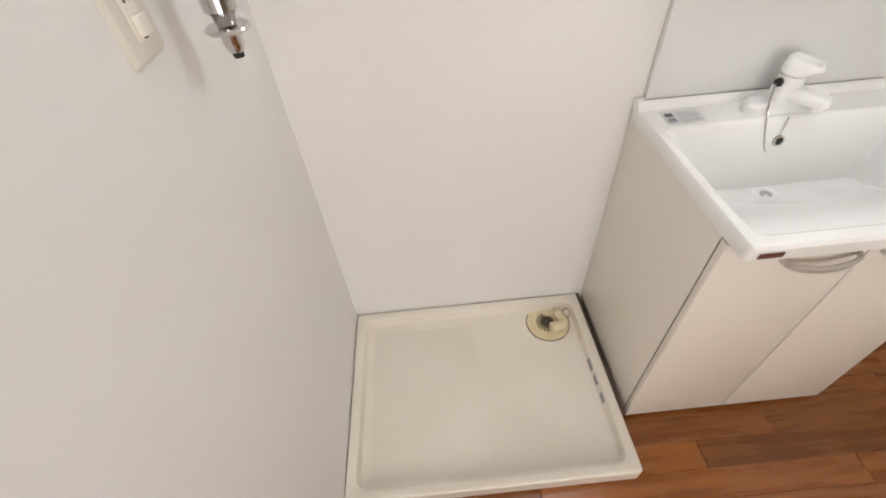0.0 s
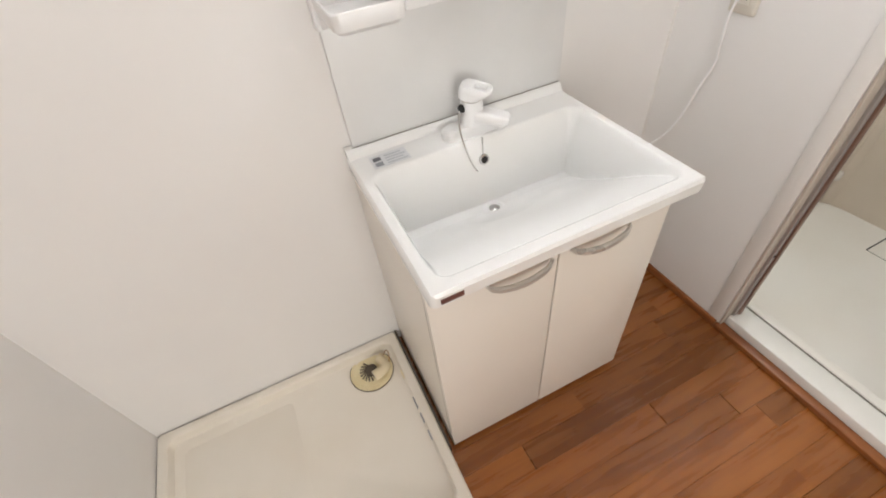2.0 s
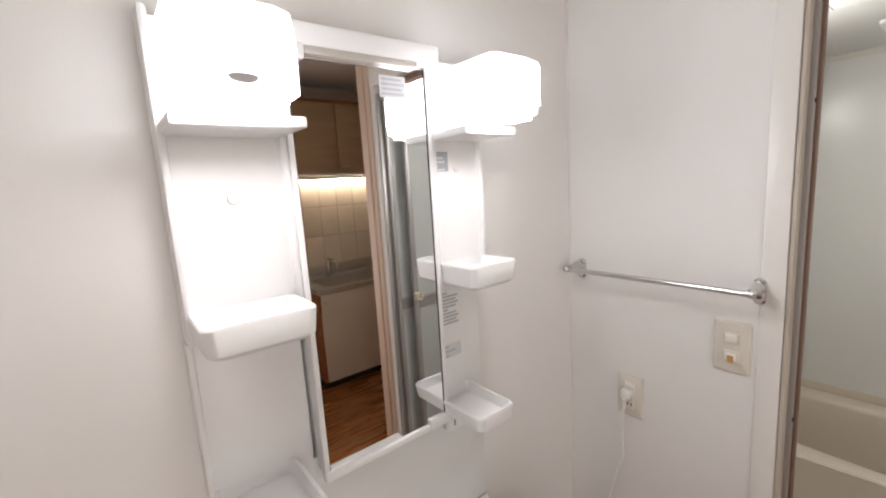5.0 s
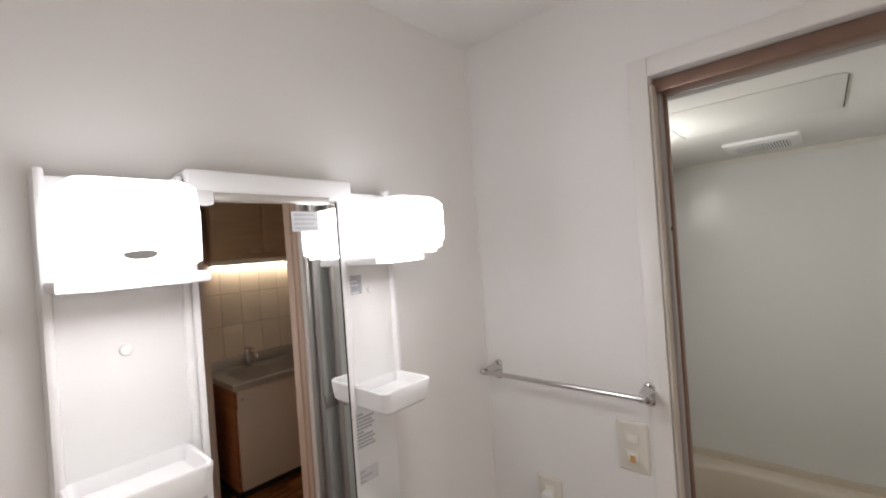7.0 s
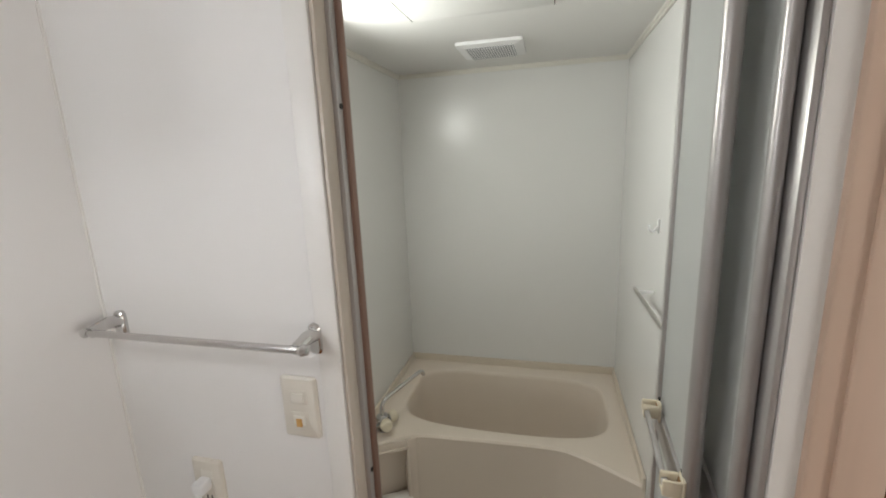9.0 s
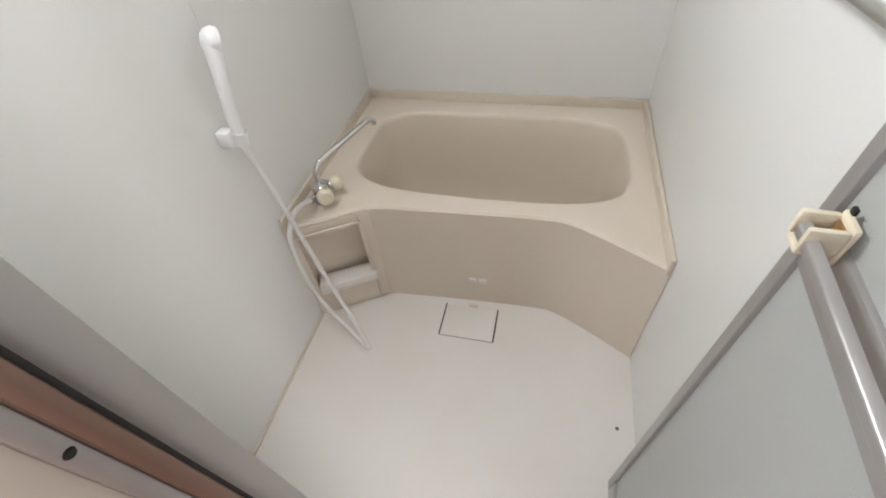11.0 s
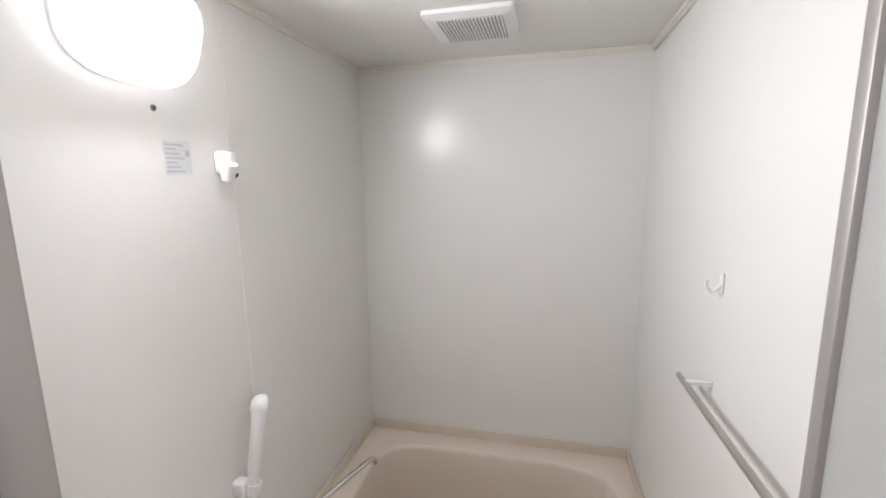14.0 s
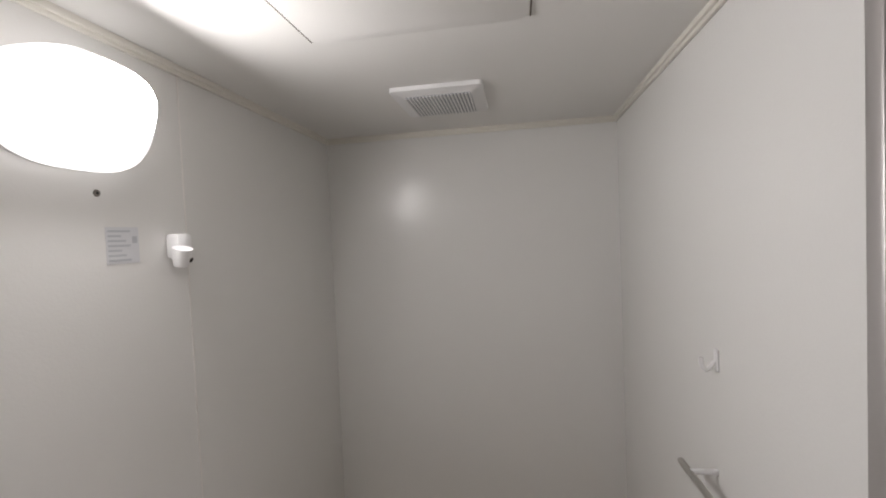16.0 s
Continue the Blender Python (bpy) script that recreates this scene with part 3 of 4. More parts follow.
def washstand():
    v = thing("washstand", (0.475, 1.12, 0), "white washstand cabinet with a moulded basin top", "washstand")
    bx0, bx1, by0 = VX0 + 0.006, VX1 - 0.006, 0.925
    part("side_panel", box(bx0, bx0 + 0.016, by0, NORTH - 0.002, 0.0, 0.765, 0.001), CABINET, v)
    part("side_panel", box(bx1 - 0.016, bx1, by0, NORTH - 0.002, 0.0, 0.765, 0.001), CABINET, v)
    part("back_panel", box(bx0 + 0.016, bx1 - 0.016, NORTH - 0.02, NORTH - 0.004, 0.02, 0.76), CABINET, v)
    part("floor_panel", box(bx0 + 0.016, bx1 - 0.016, by0 + 0.01, NORTH - 0.02, 0.03, 0.046), CABINET, v)
    part("kick_board", box(bx0 + 0.016, bx1 - 0.016, by0 + 0.02, by0 + 0.034, 0.0, 0.03), CABINET, v)
    part("foot", lathe([(0.0, 0.0), (0.014, 0.0), (0.012, 0.01), (0.006, 0.012), (0.006, 0.03), (0.0, 0.03)], axis((0.64, by0 + 0.008, 0.0), (0, 0, 1)), 14), GREY, v, "small grey levelling foot")
    # dark strips stand in for the shade in the door gaps
    for x0, x1 in ((bx0 + 0.0005, bx0 + 0.0155), (bx1 - 0.0155, bx1 - 0.0005)):
        part("gap_shade", box(x0, x1, by0 - 0.0035, by0 - 0.0005, 0.02, 0.75), SEAL_AND_SHADE, v, "dark strip as shade behind the door edge", smooth=False)
    part("gap_shade", box(0.469, 0.481, by0 - 0.0035, by0 - 0.0005, 0.02, 0.75), GAP, v, "dark strip as shade between the doors", smooth=False)
    mid = 0.475
    for x0, x1, hx0, hx1 in ((bx0, mid - 0.002, 0.30, 0.452), (mid + 0.002, bx1, 0.498, 0.65)):
        d = part("door", box(x0, x1, by0 - 0.021, by0 - 0.003, 0.018, 0.757, 0.002), CABINET, v)
        pts = [(hx0, by0 - 0.021, 0.705), (hx0 + 0.006, by0 - 0.036, 0.703), (hx0 + 0.03, by0 - 0.046, 0.698), ((hx0 + hx1) / 2, by0 - 0.050, 0.694),
               (hx1 - 0.03, by0 - 0.046, 0.698), (hx1 - 0.006, by0 - 0.036, 0.703), (hx1, by0 - 0.021, 0.705)]
        rings = []
        for q in smooth_path(pts, 5):
            rings.append([q + Vector((0, -0.004, -0.007)), q + Vector((0, 0.003, -0.008)), q + Vector((0, 0.005, -0.003)), q + Vector((0, 0.005, 0.005)), q + Vector((0, 0.0, 0.007)), q + Vector((0, -0.005, 0.004))])
        part("handle", loft(rings), SATIN, d, "satin grey bow handle")
    # moulded top
    z = 0.80
    rings = [round_rect(VX0 + 0.006, VX1 - 0.006, VY0 + 0.012, NORTH - 0.001, z - 0.036, 0.012), round_rect(VX0, VX1, VY0 + 0.002, NORTH - 0.001, z - 0.032, 0.014),
             round_rect(VX0, VX1, VY0, NORTH - 0.001, z - 0.006, 0.014), round_rect(VX0 + 0.005, VX1 - 0.005, VY0 + 0.005, NORTH - 0.002, z, 0.004)]
    bowl_x0, bowl_x1, bowl_y0, bowl_y1, deep = VX0 + 0.022, VX1 - 0.022, VY0 + 0.018, 1.240, 0.170
    mx, my, hx, hy, rad = (bowl_x0 + bowl_x1) / 2, (bowl_y0 + bowl_y1) / 2, (bowl_x1 - bowl_x0) / 2, (bowl_y1 - bowl_y0) / 2, 0.035

    def basin_height(x, y):
        qx, qy = abs(x - mx) - hx + rad, abs(y - my) - hy + rad
        inside = rad - math.hypot(max(qx, 0), max(qy, 0)) - min(max(qx, qy), 0)
        if inside <= 0:
            return z
        v = min(max((y - bowl_y0) / (1.172 - bowl_y0), 0), 1)
        ramp = deep * (0.55 * v + 0.45 * v * v * (3 - 2 * v)) + 0.0005
        wall = inside * (0.35 + inside * 120)
        k = 0.04
        blend = max(k - abs(ramp - wall), 0) / k
        dip = 0.006 * max(0, 1 - math.hypot(x - 0.478, y - 1.172) / 0.10)
        return z - max(min(ramp, wall) - blend * blend * k / 4, 0) - dip
    bm = loft(rings, cap0=False, cap1=False)
    nx, ny = 176, 148
    gx0, gx1, gy0, gy1 = VX0 + 0.005, VX1 - 0.005, VY0 + 0.005, NORTH - 0.002
    grid = [[bm.verts.new((gx0 + (gx1 - gx0) * a / nx, gy0 + (gy1 - gy0) * b / ny,
                           basin_height(gx0 + (gx1 - gx0) * a / nx, gy0 + (gy1 - gy0) * b / ny))) for a in range(nx + 1)] for b in range(ny + 1)]
    for b in range(ny):
        for a in range(nx):
            bm.faces.new((grid[b][a], grid[b][a + 1], grid[b + 1][a + 1], grid[b + 1][a]))
    part("basin_top", bm, CERAMIC, v, "white moulded basin top")
    led = [(1.318, z - 0.004), (1.322, z + 0.004), (1.331, z + 0.016), (1.336, z + 0.0185), (NORTH - 0.0015, z + 0.0185), (NORTH - 0.0015, z - 0.004)]
    part("back_ledge", loft([[(x, a, b) for a, b in led] for x in (VX0 + 0.002, VX1 - 0.002)]), CERAMIC, v)
    part("joint", box(VX0 + 0.02, VX1 - 0.002, 1.3383, 1.3397, z + 0.0185, z + 0.0195), SEAL_AND_SHADE, v, "thin dark joint", smooth=False)
    zb = basin_height(0.478, 1.172)
    dr = part("waste", lathe([(0.0, 0.0), (0.032, 0.0), (0.031, 0.002), (0.022, 0.003), (0.021, 0.0012), (0.0, 0.0012)], axis((0.478, 1.172, zb + 0.0005), (0, 0, 1)), 32), PLASTIC, v)
    part("strainer", lathe([(0.0, 0.001), (0.014, 0.001), (0.014, 0.004), (0.009, 0.007), (0.0, 0.0075)], axis((0.478, 1.172, zb), (0, 0, 1)), 20), CHROME, dr)
    part("overflow", lathe([(0.0, 0.0), (0.014, 0.0), (0.013, 0.003), (0.009, 0.004), (0.008, 0.001), (0.0, 0.001)], axis((0.478, 1.221, 0.748), (0, -1, 0.2)), 20), CHROME, v, "chrome overflow ring")
    part("overflow_hole", lathe([(0.0, 0.0), (0.008, 0.0), (0.0, 0.0005)], axis((0.478, 1.2185, 0.748), (0, -1, 0.2)), 16), BLACK, v)
    part("badge", box(0.188, 0.232, VY0 - 0.0015, VY0 + 0.004, 0.776, 0.788, 0.001), BADGE, v, "small red-brown badge")
    s = part("label", box(0.215, 0.305, 1.252, 1.306, z + 0.0005, z + 0.0013), STICKER, v, "small printed care label")
    for k in range(4):
        part("print", box(0.250, 0.300 - 0.008 * (k % 2), 1.258 + 0.011 * k, 1.263 + 0.011 * k, z + 0.0013, z + 0.0017), INK_PALE, s, smooth=False)
    for k in range(2):
        part("print", box(0.221, 0.240, 1.258 + 0.022 * k, 1.274 + 0.022 * k, z + 0.0013, z + 0.0017), INK if k else GREY, s, smooth=False)


washstand()


def basin_tap():
    t = thing("basin_tap", (0.47, 1.28, 0.80), "white single-lever basin tap with a ball chain", "tap")
    x, y, z = 0.480, 1.276, 0.80
    part("base", loft([round_rect(x - 0.082, x + 0.082, y - 0.026, y + 0.026, z, 0.024), round_rect(x - 0.082, x + 0.082, y - 0.026, y + 0.026, z + 0.018, 0.024), round_rect(x - 0.074, x + 0.074, y - 0.020, y + 0.020, z + 0.026, 0.02)]), PLASTIC, t)
    part("body", loft([round_rect(x - 0.032, x + 0.032, y - 0.024, y + 0.026, z + 0.02, 0.02), round_rect(x - 0.028, x + 0.028, y - 0.024, y + 0.024, z + 0.05, 0.02), round_rect(x - 0.024, x + 0.024, y - 0.022, y + 0.024, z + 0.082, 0.02)]), PLASTIC, t)
    m = Matrix.Translation((x, y, z + 0.045)) @ Matrix.Rotation(radians(48), 4, "Z") @ axis((0, -0.008, 0), (0, -1, -0.12))
    part("spout", loft(turn_rings([round_rect(-0.024, 0.024, -0.016, 0.016, 0.0, 0.014), round_rect(-0.023, 0.023, -0.015, 0.014, 0.04, 0.012), round_rect(-0.021, 0.021, -0.014, 0.012, 0.074, 0.010), round_rect(-0.014, 0.014, -0.009, 0.007, 0.082, 0.007)], m)), PLASTIC, t)
    part("aerator", lathe([(0.0, 0.0), (0.012, 0.0), (0.012, 0.014), (0.0, 0.014)], axis((x + 0.050, y - 0.046, z + 0.014), (0, 0, 1)), 16), PLASTIC, t)
    part("collar", lathe([(0.0, 0.0), (0.025, 0.0), (0.025, 0.004), (0.0, 0.004)], axis((x, y + 0.001, z + 0.082), (0, 0, 1))), SATIN, t, "grey ring below the lever")
    m = Matrix.Translation((x, y, z + 0.086)) @ Matrix.Rotation(radians(48), 4, "Z") @ axis((0, 0.006, 0), (0.0, -0.22, 1))
    lever = part("lever", loft(turn_rings([round_rect(-0.024, 0.024, -0.024, 0.024, 0.0, 0.018), round_rect(-0.026, 0.026, -0.034, 0.025, 0.012, 0.016), round_rect(-0.026, 0.026, -0.050, 0.024, 0.026, 0.016),
                                           round_rect(-0.023, 0.023, -0.048, 0.019, 0.033, 0.015), round_rect(-0.015, 0.015, -0.041, -0.008, 0.0325, 0.010), round_rect(-0.012, 0.012, -0.037, -0.012, 0.022, 0.009)], m)), PLASTIC, t)
    part("mount_ring", lathe([(0.0, 0.0), (0.010, 0.0), (0.009, 0.006), (0.0, 0.006)], axis((x - 0.028, y - 0.004, z + 0.068), (-1, -0.3, 0.1)), 14), BLACK, t, "dark chain fitting")
    chain = [(x - 0.036, y - 0.006, z + 0.066), (x - 0.048, y - 0.026, z + 0.035), (x - 0.046, y - 0.046, z - 0.01), (x - 0.034, y - 0.056, z - 0.055), (x - 0.022, y - 0.058, z - 0.078), (x - 0.010, y - 0.056, z - 0.072), (x - 0.003, y - 0.052, z - 0.045), (x - 0.001, y - 0.049, z - 0.012), (x, y - 0.046, z + 0.004)]
    part("chain", tube(smooth_path(chain, 14), 0.0016, 6, ribs=0.5), CHROME, t, "thin steel ball chain")


basin_tap()


# ---- mirror unit ----
def mirror_unit():
    u = thing("mirror_unit", (0.487, NORTH, 0.82), "white plastic mirror unit with two lit lamps and four shelves", "mirror unit")
    x0, x1 = 0.188, 0.786
    z0, z1 = 1.10, 1.865
    yb = NORTH - 0.001
    part("splash_panel", box(x0 + 0.004, x1 - 0.004, NORTH - 0.018, yb, 0.8186, z0 + 0.02, 0.003), SPLASH, u, "grey-white splash panel")
    mx0, mx1, mz0, mz1, my = 0.3686, 0.6376, 1.100, 1.821, 1.303
    part("mirror", box(mx0 + 0.002, mx1 - 0.002, my, my + 0.004, mz0 + 0.002, mz1 - 0.002), MIRROR, u, "clear mirror pane", smooth=False)
    part("mirror_back", box(mx0 - 0.006, mx1 + 0.006, my + 0.0045, yb, z0, z1 - 0.01, 0.002), PLASTIC, u)
    part("mirror_rim", box(mx0 - 0.008, mx0 + 0.0015, my - 0.004, my + 0.012, mz0 - 0.01, mz1 + 0.03, 0.002), PLASTIC, u)
    part("mirror_rim", box(mx1 - 0.0015, mx1 + 0.008, my - 0.004, my + 0.012, mz0 - 0.01, mz1 + 0.03, 0.002), PLASTIC, u)
    part("edge", box(mx1 - 0.003, mx1 - 0.0012, my - 0.0015, my + 0.003, mz0, mz1), BLACK, u, "dark mirror edge", smooth=False)
    part("edge", box(mx0 + 0.0012, mx0 + 0.0025, my - 0.0015, my + 0.003, mz0, mz1), BLACK, u, "dark mirror edge", smooth=False)
    part("bottom_rim", box(mx0 + 0.04, mx1 - 0.045, my - 0.005, my + 0.012, mz0 - 0.010, mz0 + 0.003, 0.002), PLASTIC, u)
    part("clip", box(mx0 - 0.006, mx0 + 0.04, my - 0.006, my + 0.012, mz0 - 0.010, mz0 + 0.010, 0.002), PLASTIC, u)
    part("clip", box(mx1 - 0.045, mx1 + 0.006, my - 0.006, my + 0.012, mz0 - 0.010, mz0 + 0.014, 0.002), PLASTIC, u)
    part("top_rail", box(mx0 - 0.008, mx1 + 0.03, my - 0.012, yb, mz1 + 0.004, z1, 0.004), PLASTIC, u)
    part("top_channel", box(mx0 + 0.03, mx1 - 0.025, my - 0.014, my + 0.002, mz1 - 0.004, mz1 + 0.008, 0.001), SATIN, u, "grey top channel")
    part("clip", box(mx0 - 0.006, mx0 + 0.03, my - 0.013, my + 0.012, mz1 - 0.012, mz1 + 0.012, 0.003), PLASTIC, u)
    s = part("sticker", box(0.536, 0.592, my - 0.0012, my - 0.0004, 1.764, 1.802), STICKER, u, "printed notice on the mirror", smooth=False)
    for k in range(4):
        part("print", box(0.540, 0.588 - 0.006 * (k % 2), my - 0.0018, my - 0.0012, 1.768 + k * 0.0085, 1.772 + k * 0.0085), INK_PALE, s, smooth=False)
    for left in (True, False):
        a, b = (x0, mx0 - 0.008) if left else (mx1 + 0.008, x1)
        yf = 1.315
        part("tower_panel", box(a + 0.010, b - 0.006, yf, yb, 1.398, z1 - 0.02, 0.003), PLASTIC, u)
        part("tower_edge", box(a, a + 0.012, yf - 0.012, yb, 1.392, z1 - 0.01, 0.005), PLASTIC, u)
        part("tower_edge", box(b - 0.012, b, yf - 0.012, yb, 1.392, z1 - 0.01, 0.005), PLASTIC, u)
        part("lower_panel", box(a + 0.004, b - 0.004, 1.338, yb, z0 - 0.02, 1.397, 0.003), PLASTIC, u)
        part("lower_edge", box(a - 0.002, a + 0.008, 1.330, yb, z0 - 0.02, 1.391, 0.004), PLASTIC, u)
        # lamp with its shelf-like housing
        part("lamp_housing", box(a + 0.004, b - 0.004, yf - 0.112, yf + 0.002, 1.690, 1.706, 0.004), PLASTIC, u)
        la, lb = (a + 0.006, 0.326) if left else (0.648, 0.768)
        r = [round_rect(la + 0.010, lb - 0.010, 1.140, yf, 1.712, 0.018), round_rect(la, lb, 1.128, yf, 1.719, 0.018), round_rect(la, lb, 1.124, yf, 1.775, 0.018),
             round_rect(la + 0.002, lb - 0.002, 1.128, yf, 1.808, 0.018), round_rect(la + 0.012, lb - 0.012, 1.140, yf - 0.01, 1.816, 0.016)]
        lamp = part("lamp_shade", loft(r), GLOW, u, "glowing white lamp shade")
        part("lamp_front", loft([[(x, y, z) for x, z, y in ((p[0], p[1], d) for p in round_rect(la + 0.010, lb - 0.010, 1.728 if not left else 1.742, 1.804, 0, 0.010))] for d in (1.1265, 1.1225)]), GLOW_FRONT, lamp, "bright front of the lamp shade")
        # extra glowing panel under the shade, added to brighten the basin
        part("added_under_glow", box(la + 0.014, lb - 0.014, 1.142, 1.190, 1.7085, 1.7118, 0.001), GLOW_UNDER, lamp, "glowing panel added under the lamp shade")
        if left:
            part("lamp_slot", loft([[(0.258 + 0.016 * math.cos(a), 1.1215 + d, 1.730 + (0.004 if math.sin(a) > 0 else 0.006) * math.sin(a)) for a in [2 * math.pi * k / 20 for k in range(20)]] for d in (0.0, 0.01)]), STICKER, lamp, "grey crescent slot")
        for zs in (1.44, 1.142):
            f = 1.206 if zs > 1.3 else 1.188
            sa, sb = a + 0.004, b - (0.014 if left else 0.004)
            if zs < 1.3:
                sa, sb = (a + 0.002, 0.326) if left else (0.634, 0.738)
            back = yf if zs > 1.3 else 1.338
            h = 0.048 if zs > 1.3 else 0.038
            r = [round_rect(sa + 0.012, sb - 0.012, f + 0.012, back + 0.004, zs - h, 0.016), round_rect(sa + 0.004, sb - 0.004, f + 0.002, back + 0.004, zs - h + 0.008, 0.016), round_rect(sa, sb, f, back + 0.004, zs - 0.003, 0.016),
                 round_rect(sa + 0.002, sb - 0.002, f + 0.002, back + 0.003, zs, 0.015), round_rect(sa + 0.007, sb - 0.007, f + 0.007, back, zs - 0.001, 0.012), round_rect(sa + 0.011, sb - 0.011, f + 0.011, back - 0.003, zs - 0.022, 0.01)]
            part("shelf", loft(r), PLASTIC, u, "white tray shelf")
        part("hook_dimple", lathe([(0.0, 0.0), (0.009, 0.0), (0.007, 0.004), (0.0, 0.005)], axis(((a + b) / 2, yf, 1.60 if left else 1.635), (0, -1, 0)), 16), PLASTIC, u)
    # notices and sockets on the narrow column
    def notice(xa, xb, za, zb, ground, rows, ink, y):
        n = part("sticker", box(xa, xb, y - 0.0008, y - 0.0001, za, zb), ground, u, "small printed notice", smooth=False)
        for k in range(rows):
            zc = za + (zb - za) * (k + 0.5) / rows
            short = 0.35 if k in (rows - 1, rows // 2 - 1) else 0.85 - 0.1 * (k % 2)
            part("print", box(xa + 0.004, xa + 0.004 + (xb - xa - 0.008) * short, y - 0.0014, y - 0.0008, zc - 0.0028, zc + 0.0018), ink, n, smooth=False)
    notice(0.650, 0.694, 1.628, 1.668, STICKER_GREY, 5, STICKER, 1.315)
    notice(0.664, 0.731, 1.290, 1.367, PLASTIC, 10, INK_PALE, 1.338)
    notice(0.664, 0.721, 1.213, 1.244, STICKER, 3, INK_PALE, 1.338)
    sw = part("socket_strip", box(0.655, 0.775, NORTH - 0.040, NORTH - 0.021, 1.050, 1.085, 0.003), PLASTIC, u, "white switch and socket strip")
    for k in range(3):
        part("slot", box(0.672 + 0.035 * k, 0.676 + 0.035 * k, NORTH - 0.0412, NORTH - 0.0395, 1.060, 1.074), GREY, sw, smooth=False)


mirror_unit()


# ---- bathroom things ----
def offset_loop(pts, d):
    """The closed loop moved inwards by d (counter-clockwise loops)."""
    n, out = len(pts), []
    for i in range(n):
        a, b, c = Vector(pts[i - 1]), Vector(pts[i]), Vector(pts[(i + 1) % n])
        e0, e1 = (b - a).normalized(), (c - b).normalized()
        n0, n1 = Vector((-e0.y, e0.x)), Vector((-e1.y, e1.x))
        k = n0 + n1
        k = k / max(k.length_squared / 2, 0.6)
        out.append((b.x + k.x * d, b.y + k.y * d))
    return out


def tub_outline():
    """Counter-clockwise from the back corner; the front waves and steps forward at both ends."""
    pts = [(BX1 - 0.002, BY0 + 0.002), (BX1 - 0.002, BY1 - 0.002), (1.995, BY1 - 0.002)]
    front = smooth_path([(1.995, BY1 - 0.002, 0), (2.06, 1.19, 0), (2.135, 1.065, 0), (2.150, 0.90, 0), (2.160, 0.70, 0), (2.165, 0.52, 0), (2.155, 0.42, 0), (2.085, 0.28, 0), (2.012, BY0 + 0.002, 0)], 4)
    return pts + [(p.x, p.y) for p in front[1:]]


def tub_opening(z, grow=0.0, n=48):
    """The rounded bath opening, wide at the faucet end."""
    pts = []
    cx, cy = 2.49, 0.715
    for k in range(n):
        a = 2 * math.pi * k / n
        c, s = math.cos(a), math.sin(a)
        e = 0.42
        x = math.copysign(abs(c) ** e, c) * (0.265 - grow)
        y = math.copysign(abs(s) ** e, s) * (0.487 - grow)
        pts.append((cx + x + (0.03 * (abs(y) / 0.487) ** 2 if x < 0 else 0), cy + y, z))
    return pts


def bathtub():
    t = thing("bathtub", (2.45, 0.73, BZ0), "beige resin built-in bathtub with a curved apron", "bathtub")
    top = 0.445
    out = tub_outline()
    bm = bmesh.new()
    edge = [bm.verts.new((x, y, top - 0.008)) for x, y in out]
    low = [bm.verts.new((x, y, BZ0)) for x, y in out]
    high = [bm.verts.new((x, y, top)) for x, y in offset_loop(out, 0.008)]
    n = len(out)
    for i in range(n):
        j = (i + 1) % n
        bm.faces.new((edge[i], edge[j], high[j], high[i]))
        mid = (Vector(out[i]) + Vector(out[j])) / 2
        if not (mid.x < 2.14 and mid.y > 1.06):
            bm.faces.new((low[i], low[j], edge[j], edge[i]))
    lip = [bm.verts.new(p) for p in tub_opening(top)]
    m = len(lip)
    loops = []
    for ring in (high, lip):
        for i in range(len(ring)):
            a, b = ring[i], ring[(i + 1) % len(ring)]
            loops.append(bm.edges.get((a, b)) or bm.edges.new((a, b)))
    bmesh.ops.triangle_fill(bm, edges=loops, use_beauty=True)
    prev = lip
    for z, g in ((top - 0.004, 0.006), (top - 0.02, 0.012), (0.30, 0.022), (0.14, 0.038), (0.06, 0.055), (0.02, 0.085), (0.0, 0.14)):
        ring = [bm.verts.new(p) for p in tub_opening(z, g)]
        for i in range(m):
            bm.faces.new((prev[i], prev[(i + 1) % m], ring[(i + 1) % m], ring[i]))
        prev = ring
    bm.faces.new(prev)
    part("tub_body", bm, TUB, t)
    part("upstand", box(BX1 - 0.016, BX1 - 0.001, BY0 + 0.001, BY1 - 0.001, top - 0.004, 0.483, 0.004), TUBTRIM, t)
    part("upstand", box(1.995, BX1 - 0.016, BY1 - 0.014, BY1 - 0.001, top - 0.02, 0.483, 0.004), TUBTRIM, t)
    part("upstand", box(2.012, BX1 - 0.016, BY0 + 0.001, BY0 + 0.014, top - 0.02, 0.483, 0.004), TUBTRIM, t)
    part("emblem", box(2.1525, 2.162, 0.675, 0.705, 0.095, 0.118, 0.004), BATHFLOOR, t, "small moulded emblem")
    part("emblem", box(2.1530, 2.162, 0.712, 0.742, 0.095, 0.115, 0.004), BATHFLOOR, t, "small moulded emblem")
    # recessed shelf in the angled front
    a, b = Vector((1.992, BY1 - 0.003, 0)), Vector((2.137, 1.062, 0))
    x = (b - a).normalized()
    z = Vector((0, 0, 1))
    y = z.cross(x)
    if y.x < 0:
        y = -y
    m4 = Matrix((x, y, z)).transposed().to_4x4()
    m4.translation = a
    L = (b - a).length

    def local(*v):
        q = box(*v)
        bmesh.ops.transform(q, matrix=m4, verts=q.verts)
        return q
    part("niche_frame", local(0.0, 0.03, 0.0, 0.012, BZ0, top - 0.012, 0.004), TUB, t)
    part("niche_frame", local(L - 0.045, L + 0.006, 0.0, 0.014, BZ0, top - 0.012, 0.004), TUB, t)
